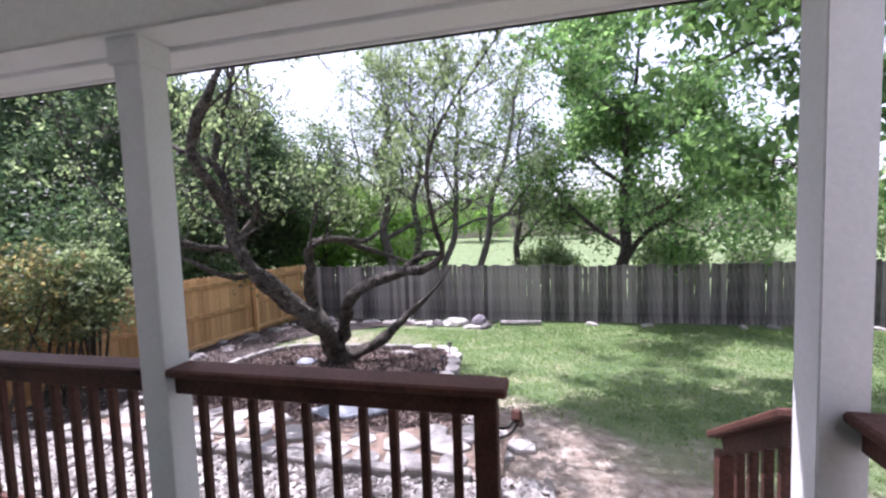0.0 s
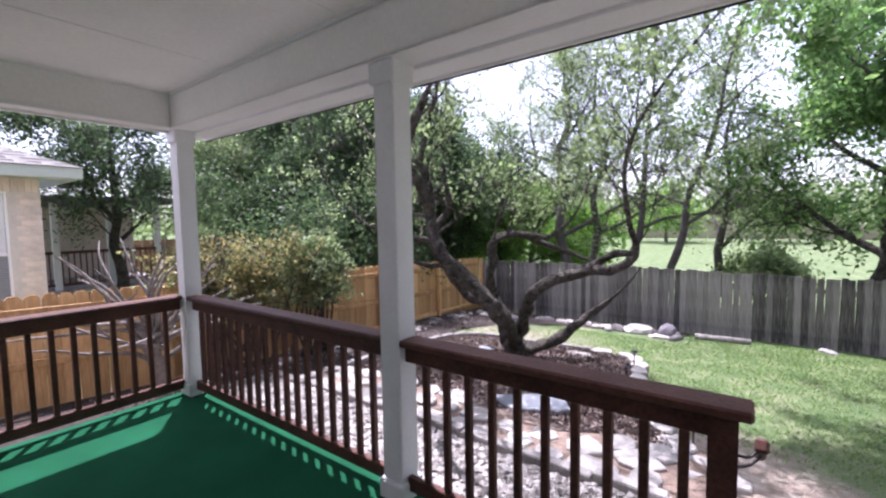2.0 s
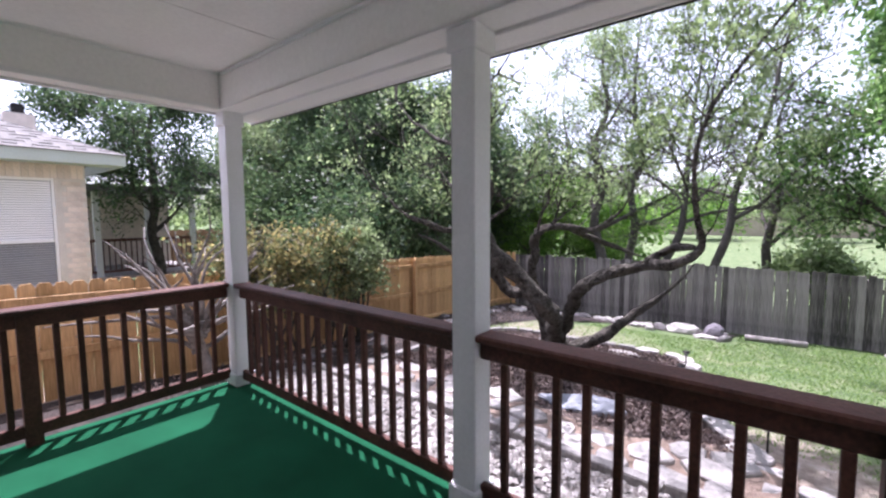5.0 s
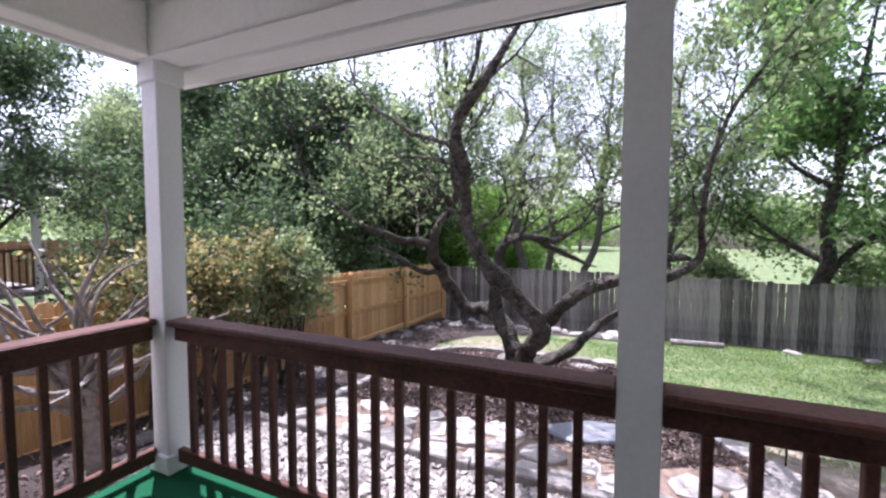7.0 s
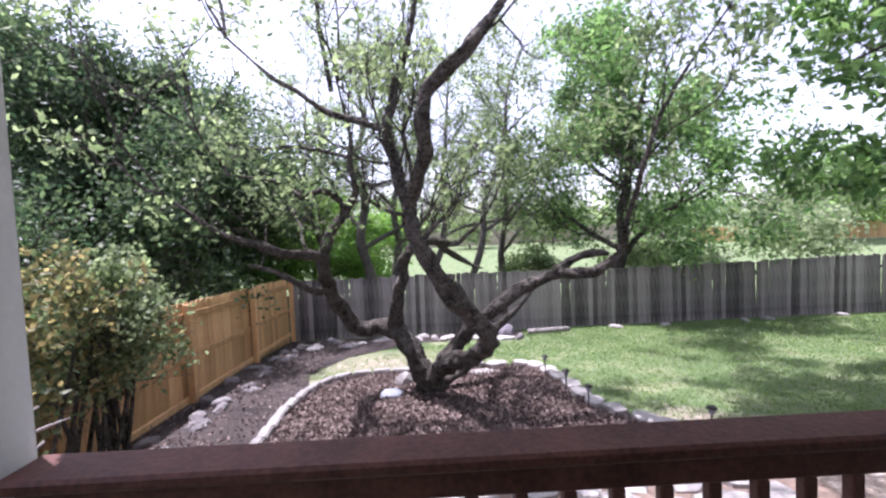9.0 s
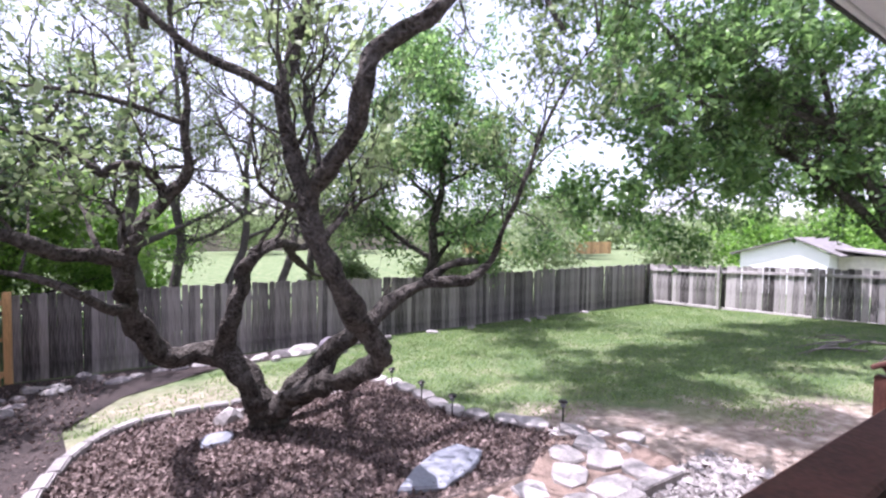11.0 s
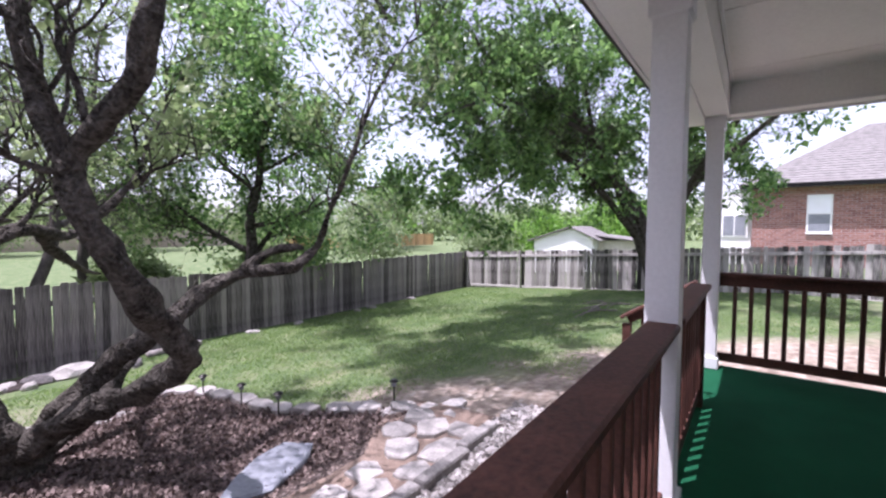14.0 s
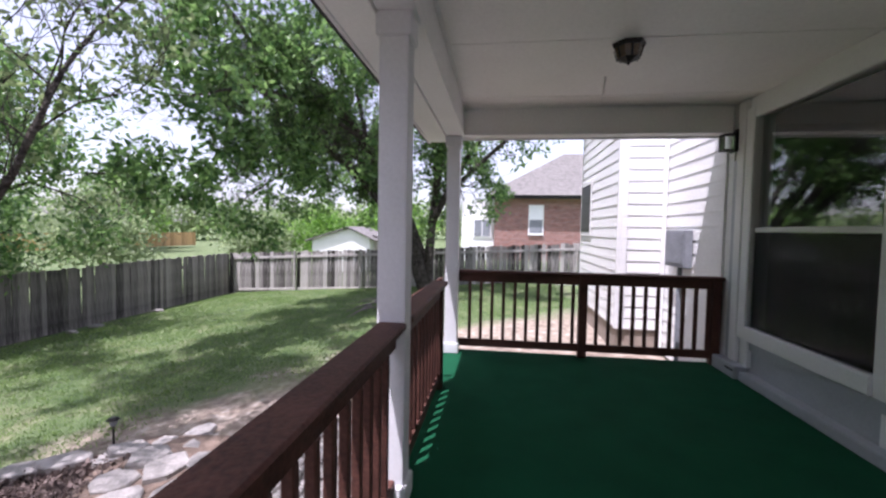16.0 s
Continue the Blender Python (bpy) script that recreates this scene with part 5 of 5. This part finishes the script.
def solar_light(x, y, h=0.3):
    e = empty("path_light", "small black solar path light on a stake", "path light", "solar path lights")
    z = ground_z(x, y)
    s = Soup()
    s.tube([(x, y, z - 0.02, 0.009), (x, y, z + h - 0.06, 0.009)], 6)
    s.mesh("stake", IRON, e, "", True)
    bm = bmesh.new()
    bmesh.ops.create_cone(bm, cap_ends=True, segments=10, radius1=0.025, radius2=0.03, depth=0.05, matrix=Matrix.Translation((x, y, z + h - 0.04)))
    part("lens", bm, SLABSTONE, e)
    bm = bmesh.new()
    bmesh.ops.create_cone(bm, cap_ends=True, segments=12, radius1=0.055, radius2=0.03, depth=0.022, matrix=Matrix.Translation((x, y, z + h - 0.004)))
    part("cap", bm, IRON, e)


for x, y in ((-1.4, 6.92), (-1.33, 6.14), (-1.28, 5.48), (-0.4, 4.64)):
    solar_light(x, y)


# ---- grass and fallen sticks ----
def grass():
    rng = np.random.default_rng(17)
    n = 210000
    x = rng.uniform(-5.2, 10.4, n)
    y = rng.uniform(-0.5, 10.6, n)
    # bare near the steps, in the beds and where the lawn is thin
    d = y + 0.42 * np.minimum(x, 9.0) + 0.8 * np.maximum(0, np.minimum(x, 9.0) - 3.0) - 4.6
    thin = np.array([noise.noise(Vector((a * 0.8, b * 0.8, 3.0))) for a, b in zip(x, y)])
    ok = (d + thin * 1.3 + rng.normal(size=n) * 0.22 > 0.0) & (rng.random(n) < 0.72 + 0.5 * thin)
    bed = np.array([in_outline(a, b, BED) for a, b in zip(x, y)])
    bed |= (x < -1.0) & (y > 9.55 + 0.05 * x)
    bed |= (x < -5.2) | ((x < -3.0) & (y < 7.3)) | ((x < -3.6) & (y > 8.9 + 0.6 * (x + 3.6))) | ((y < 5.0) & (x < -0.6))
    bed |= (y < 2.6) & (x < 1.9)
    ok &= ~bed
    worn = np.sqrt(((x + 4.0) * 0.5) ** 2 + (y - 8.1) ** 2)
    ok &= rng.random(n) < 0.15 + worn * 0.6
    x, y = x[ok], y[ok]
    z = np.array([ground_z(a, b) for a, b in zip(x, y)])
    m = len(x)
    h = rng.uniform(0.015, 0.042, m)
    ang = rng.uniform(0, 6.28, m)
    w = 0.006 + 0.0009 * np.maximum(0, y - 3)
    lx, ly = rng.normal(size=m) * 0.025, rng.normal(size=m) * 0.025
    v = np.stack([np.stack([x - np.cos(ang) * w, y - np.sin(ang) * w, z - 0.005], 1), np.stack([x + np.cos(ang) * w, y + np.sin(ang) * w, z - 0.005], 1), np.stack([x + lx, y + ly, z + h], 1)], 1).reshape(-1, 3)
    me = bpy.data.meshes.new("grass_blades")
    me.vertices.add(len(v))
    me.vertices.foreach_set("co", v.ravel())
    me.loops.add(3 * m)
    me.loops.foreach_set("vertex_index", np.arange(3 * m))
    me.polygons.add(m)
    me.polygons.foreach_set("loop_start", np.arange(0, 3 * m, 3))
    me.update(calc_edges=True)
    me.materials.append(GRASSBLADE)
    tagged(new("grass_blades", me), "short patchy green lawn grass", "grass", kind="stuff")


grass()
for i in range(9):
    a = rs.uniform(-0.5, 0.7) + 2.6
    x, y = 7.3 + rs.uniform(-1.2, 1.0), 4.3 + rs.uniform(-0.7, 0.5)
    L = rs.uniform(0.7, 1.7)
    z = ground_z(x, y)
    s = Soup()
    s.tube(spline([(x, y, z + 0.02, 0.022), (x + L * 0.5 * math.cos(a), y + L * 0.5 * math.sin(a), z + 0.06, 0.016), (x + L * math.cos(a), y + L * math.sin(a), z + 0.03, 0.006)], 4), 5)
    tagged(s.mesh("fallen_branch", GREYBARK, None, "", True), "bare grey fallen branch on the lawn", "branch", "fallen branches")


# ---- shrubs by the pine fence ----
def shrub(name, x, y, w, d, z0, z1, leaf, label, seed, n_stems=9, per=6, size=0.075, keep=1.0):
    rng = np.random.default_rng(seed)
    e = empty(name, label, "shrub", "fence shrubs")
    g = ground_z(x, y)
    tips, tw, seeds = [], Soup(), []
    for i in range(n_stems):
        tx, ty = x + rng.uniform(-d, d), y + rng.uniform(-w, w)
        tz = rng.uniform(0.5 * (z0 + z1), z1 - 0.15)
        b = (x + rng.normal() * 0.08, y + rng.normal() * w * 0.25, g - 0.03, 0.022)
        s = Soup()
        sp = spline([b, ((b[0] + tx) / 2 + rng.normal() * 0.06, (b[1] + ty) / 2, (g + tz) / 2, 0.016), (tx, ty, tz, 0.007)], 6)
        s.tube(sp, 6)
        s.mesh("stem", BARK, e, "", True)
        for p in sp[4:]:
            if p[2] > z0:
                for _ in range(2):
                    seeds.append((p[:3], rng.normal(size=3) * np.array((0.7, 1.2, 0.8)) + np.array((0.1, 0, 0.3)), rng.uniform(0.25, 0.5), 0.006, 1))
    twig_system(rng, seeds, tw, tips, shrink=0.6, up=0.2)
    tagged(tw.mesh("twig_mass", BARK, e), kind="stuff")
    if per:
        c = leaf_cloud(rng, tips, per, 0.06, 0.42, 3.2)
        c = c[(c[:, 2] > z0) & (c[:, 2] < z1 + 0.1) & (c[:, 1] < 5.05) & (rng.random(len(c)) < keep)]
        leaves("foliage", c, size, leaf, e, rng, aspect=0.6)
    return e


shrub("flowering_shrub", -5.95, 3.3, 0.85, 0.35, 0.15, 1.42, LEAF_ORANGE, "leggy shrub with orange and pale green new leaves", 61, 12, 5, 0.062, 0.62)
shrub("flowering_shrub", -5.95, 4.2, 0.6, 0.3, 0.2, 1.35, LEAF_PALE, "leggy shrub with pale green and rusty leaves", 62, 9, 5, 0.06, 0.6)
shrub("flowering_shrub", -6.1, 4.75, 0.3, 0.2, 0.25, 1.22, LEAF_OAK, "leggy shrub with dark green leaves", 63, 8, 5, 0.065, 0.6)
shrub("flowering_shrub", -5.95, 2.75, 0.3, 0.3, 0.5, 1.25, LEAF_ORANGE, "leggy shrub with orange and pale green new leaves", 64, 4, 3, 0.07, 0.25)


def bare_shrub():
    rng = np.random.default_rng(65)
    e = empty("bare_shrub", "pruned bare grey shrub with many crooked branches", "shrub")
    g = ground_z(-5.35, 2.0)
    t = Soup()
    t.tube(spline([(-5.35, 2.0, g - 0.05, 0.085), (-5.36, 1.98, g + 0.4, 0.07), (-5.38, 1.9, 0.15, 0.06), (-5.4, 1.8, 0.5, 0.045)], 5), 8, knobs=0.2)
    t.mesh("trunk", GREYBARK, e, "", True)
    for i in range(34):
        p = np.array((-5.37 + rng.normal() * 0.03, 1.92 + rng.normal() * 0.05, rng.uniform(0.0, 0.5)))
        d = np.array((rng.normal() * 0.35, rng.normal() * 0.9 - 0.1, 0.9))
        pts = [(*p, 0.028)]
        q = p.copy()
        for k in range(5):
            d = d + rng.normal(size=3) * 0.35
            d[2] = max(d[2], 0.15)
            q = q + d / np.linalg.norm(d) * 0.24
            pts.append((*q, 0.028 - 0.0045 * (k + 1)))
        s = Soup()
        s.tube(spline(pts, 3), 6, knobs=0.2)
        s.mesh("branch", GREYBARK, e, "", True)


bare_shrub()


# ---- neighbouring houses ----
NX = -9.2


def west_house():
    e = empty("brick_house", "neighbouring pale brick house with a grey shingle roof", "house")
    y1, ztop = 1.78, 2.34
    # wall with a window opening
    wy0, wy1, wz0, wz1 = 0.54, 1.40, 0.45, 2.12
    w = part("wall", box(NX - 0.2, NX, -7.0, wy0, -0.9, ztop), MORTAR, e)
    part("wall", box(NX - 0.2, NX, wy1, y1, -0.9, ztop), MORTAR, e)
    part("wall", box(NX - 0.2, NX, wy0, wy1, -0.9, wz0), MORTAR, e)
    part("wall", box(NX - 0.2, NX, wy0, wy1, wz1, ztop), MORTAR, e)
    part("wall", box(NX - 6.0, NX - 0.2, y1 - 0.2, y1, -0.9, ztop), BRICKPALE, e)
    # bricks that can be told apart, a stretch of the wall nearest the deck
    bm = box(0, 0.014, -0.118, 0.118, -0.035, 0.035)
    first = obj("brick", bm, BRICKPALE, w)
    first.location = (NX - 0.004, -0.6, 0.4)
    bmv = box(0, 0.016, -0.035, 0.035, -0.105, 0.105)
    rows = 0
    z = 0.50
    while z < 2.06:
        y = -1.0 + (0.125 if rows % 2 else 0.0)
        while y < y1 - 0.02:
            if not (wy0 - 0.1 < y < wy1 + 0.1):
                o = new("brick", first.data)
                o.parent = w
                o.location = (NX - 0.004 + random.uniform(-0.002, 0.002), min(y, y1 - 0.12), z)
            y += 0.248
        z += 0.081
        rows += 1
    sol = None
    y = -1.0
    while y < y1 - 0.03:
        if sol is None:
            sol = obj("brick", bmv, BRICKPALE, w)
            o = sol
        else:
            o = new("brick", sol.data)
            o.parent = w
        o.location = (NX - 0.004, y, 2.225)
        y += 0.08
    # backing greyed to put shade between the blind slats
    win = part("window", box(NX - 0.12, NX - 0.08, wy0, wy1, wz0, wz1), SHADEGREY, e)
    part("frame", box(NX - 0.08, NX - 0.02, wy0, wy0 + 0.035, wz0, wz1), WHITE, win)
    part("frame", box(NX - 0.08, NX - 0.02, wy1 - 0.035, wy1, wz0, wz1), WHITE, win)
    part("frame", box(NX - 0.08, NX - 0.02, wy0 + 0.036, wy1 - 0.036, wz1 - 0.04, wz1), WHITE, win)
    part("meeting_rail", box(NX - 0.075, NX - 0.03, wy0 + 0.036, wy1 - 0.036, 1.13, 1.17), WHITE, win)
    z = 0.5
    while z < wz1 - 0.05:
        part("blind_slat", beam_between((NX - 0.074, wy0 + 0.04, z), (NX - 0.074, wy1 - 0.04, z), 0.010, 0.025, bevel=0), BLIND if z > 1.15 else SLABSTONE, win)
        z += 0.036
    # eaves and hip roof
    part("soffit", box(NX - 0.1, NX + 0.42, -7.3, y1 + 0.42, ztop + 0.002, ztop + 0.03), GREENTRIM, e)
    part("fascia", box(NX + 0.42, NX + 0.45, -7.3, y1 + 0.45, ztop - 0.01, ztop + 0.17, 0.004), GREENTRIM, e)
    part("fascia", box(NX - 6.0, NX + 0.419, y1 + 0.42, y1 + 0.45, ztop - 0.01, ztop + 0.17, 0.004), GREENTRIM, e)
    roof = Soup()
    pitch = 0.42
    X0, Y0, Z0 = NX + 0.47, y1 + 0.47, ztop + 0.16
    n = 26
    rows = []
    for i in range(n):
        a = i * 0.14
        for dz in (-0.002, 0.012):
            z = Z0 + a * pitch + dz
            rows += [(X0 - a, -8, z), (X0 - a, Y0 - a, z), (-18, Y0 - a, z)]
    roof.add(rows, [f for k in range(2 * n - 1) for f in ((3 * k, 3 * k + 1, 3 * k + 4, 3 * k + 3), (3 * k + 1, 3 * k + 2, 3 * k + 5, 3 * k + 4))])
    r = roof.mesh("roof", SHINGLE, e, "grey-brown shingle hip roof")
    # tabs of the nearest shingle courses
    tab = obj("shingle", box(-0.002, 0.005, -0.075, 0.075, -0.075, 0.075), SHINGLE, r)
    k = 0
    tilt = math.atan(1 / pitch)
    for i in range(0, 12):
        for j in range(22):
            if (i * 7 + j * 3) % 5 < 3:
                continue
            o = tab if k == 0 else new("shingle", tab.data)
            o.parent = r
            a = i * 0.14 + 0.07
            yy = Y0 - a - 0.2 - 0.152 * j - (0.07 if i % 2 else 0)
            o.location = (X0 - a, yy, Z0 + a * pitch + 0.008)
            o.rotation_euler = (0, -tilt, 0)
            k += 1
    ch = part("chimney", box(-13.9, -13.4, 1.3, 1.8, 2.8, 3.78), BRICKPALE, e)
    part("chimney_cap", box(-13.76, -13.54, 1.44, 1.66, 3.79, 4.02, 0.03), IRON, ch, "dark metal chimney cap")


west_house()

# the neighbour's back porch behind the trees
porch = empty("neighbour_porch", "neighbouring covered porch with white posts and dark rail", "porch")
for yy in (3.0, 4.2, 5.4):
    part("post", box(-15.1, -14.96, yy, yy + 0.14, -0.9, 2.2), WHITE, porch)
part("roof", box(-18.5, -14.7, 1.9, 5.9, 2.2, 2.4), SHINGLE, porch)
part("rail", box(-15.06, -15.0, 2.2, 5.6, 0.82, 0.9), BROWN, porch)
part("rail", box(-15.05, -15.01, 2.2, 5.6, -0.05, 0.02), BROWN, porch)
for i in range(26):
    part("baluster", box(-15.05, -15.02, 2.25 + i * 0.13, 2.28 + i * 0.13, 0.022, 0.818), BROWN, porch)
part("floor", box(-18.5, -14.9, 1.9, 5.9, -0.25, -0.15), GREYWOOD, porch)
part("wall", box(-18.6, -18.4, 1.9, 5.9, -0.15, 2.2), BRICKPALE, porch)
far_fence = fence("fence_far_west", (-22, 12), (-22, 3), 0.9, 0.9, -0.9, -0.9, mat("cedar_wall", (0.30, 0.17, 0.11), 0.9, 0.3, 2, 20, 0.4, rand=0.4), "reddish board fence behind the neighbouring garden", board=0.3, gap=0.004, rails=(0.9,), wobble=0.01)


def east_house():
    e = empty("red_brick_house", "neighbouring red brick house with a grey hip roof", "house")
    bx, ze = 22.0, 3.3
    m = bpy.data.materials.new("red_brick")
    m.use_nodes = True
    N, L = m.node_tree.nodes, m.node_tree.links
    b = N["Principled BSDF"]
    b.inputs["Roughness"].default_value = 0.9
    tc = N.new("ShaderNodeTexCoord")
    mp = N.new("ShaderNodeMapping")
    mp.inputs["Rotation"].default_value = (radians(90), 0, radians(90))
    br = N.new("ShaderNodeTexBrick")
    br.inputs["Scale"].default_value = 1.0
    br.inputs["Brick Width"].default_value = 0.30
    br.inputs["Row Height"].default_value = 0.10
    br.inputs["Mortar Size"].default_value = 0.012
    br.inputs["Color1"].default_value = (0.17, 0.062, 0.05, 1)
    br.inputs["Color2"].default_value = (0.32, 0.145, 0.115, 1)
    br.inputs["Mortar"].default_value = (0.34, 0.29, 0.27, 1)
    sw = N.new("ShaderNodeSeparateXYZ")
    cb = N.new("ShaderNodeCombineXYZ")
    L.new(tc.outputs["Object"], sw.inputs[0])
    L.new(sw.outputs[1], cb.inputs[0])
    L.new(sw.outputs[2], cb.inputs[1])
    L.new(cb.outputs[0], br.inputs["Vector"])
    L.new(br.outputs[0], b.inputs["Base Color"])
    m.node_tree.nodes.remove(mp)
    part("wall", box(bx, bx + 8, -12, 1.6, -1.0, ze), m, e)
    part("wall", box(bx + 0.6, bx + 8, 1.6, 3.6, -1.0, ze - 0.1), WHITE, e)
    for y0, y1, z0, z1 in ((-1.25, -0.5, 1.25, 2.85), (-5.2, -4.4, 1.25, 2.85)):
        w = part("window", box(bx - 0.05, bx + 0.02, y0 - 0.07, y1 + 0.07, z0 - 0.08, z1 + 0.07), WHITE, e)
        part("pane", box(bx - 0.066, bx - 0.052, y0, y1, (z0 + z1) / 2 + 0.03, z1), BLIND, w)
        part("pane", box(bx - 0.066, bx - 0.052, y0, y1, z0, (z0 + z1) / 2 - 0.03), SLABSTONE, w)
        part("sill", box(bx - 0.09, bx - 0.052, y0 - 0.1, y1 + 0.1, z0 - 0.14, z0 - 0.082), WHITE, w)
    w = part("window", box(bx + 0.54, bx + 0.6, 1.75, 2.9, 0.9, 2.1), WHITE, e)
    part("pane", box(bx + 0.52, bx + 0.538, 1.85, 2.3, 1.0, 2.0), SLABSTONE, w)
    part("pane", box(bx + 0.52, bx + 0.538, 2.36, 2.8, 1.0, 2.0), SLABSTONE, w)
    part("fascia", box(bx - 0.55, bx - 0.5, -12.5, 2.1, ze - 0.05, ze + 0.16), IRON, e, "dark brown fascia board")
    part("soffit", box(bx - 0.5, bx, -12.5, 2.1, ze - 0.02, ze + 0.02), GREENTRIM, e)
    s = Soup()
    X0, Y0 = bx - 0.6, 2.2
    for i in range(24):
        a, c = i * 0.22, (i + 1) * 0.22
        za, zb = ze + 0.15 + a * 0.62 + 0.02, ze + 0.15 + c * 0.62
        s.add([(X0 + a, -16, za), (X0 + a, Y0 - a * 1.0, za), (X0 + c, Y0 - c * 1.0, zb), (X0 + c, -16, zb), (X0 + a, -16, za - 0.022), (X0 + a, Y0 - a * 1.0, za - 0.022)], [(3, 2, 1, 0), (0, 1, 5, 4)])
        s.add([(X0 + a, Y0 - a, za), (bx + 12, Y0 - a, za), (bx + 12, Y0 - c, zb), (X0 + c, Y0 - c, zb)], [(0, 1, 2, 3)])
    s.mesh("roof", SHINGLE, e, "grey shingle hip roof")


east_house()


def shed():
    e = empty("garden_shed", "white garden shed with a low grey roof behind the fence", "shed")
    part("wall", box(17.4, 20.5, 7.9, 11.0, -1.1, 0.78), WHITE, e)
    bm = bmesh.new()
    v = [bm.verts.new(p) for p in ((17.4, 7.9, 0.782), (17.4, 11.0, 0.782), (17.4, 9.0, 1.33), (17.48, 7.9, 0.782), (17.48, 11.0, 0.782), (17.48, 9.0, 1.33))]
    for f in ((0, 1, 2), (5, 4, 3), (0, 2, 5, 3), (2, 1, 4, 5), (1, 0, 3, 4)):
        bm.faces.new([v[k] for k in f])
    part("gable", bm, WHITE, e)
    part("roof", beam_between((18.95, 7.5, 0.72), (18.95, 9.02, 1.42), 3.5, 0.06), SHINGLE, e)
    part("roof", beam_between((18.95, 9.0, 1.42), (18.95, 11.35, 0.66), 3.5, 0.06), SHINGLE, e)
    part("wall", box(18.2, 20.5, 6.1, 7.88, -1.1, 0.72), MORTAR, e)
    part("roof", beam_between((19.3, 5.8, 0.72), (19.3, 7.9, 0.98), 2.9, 0.06), SHINGLE, e)


shed()
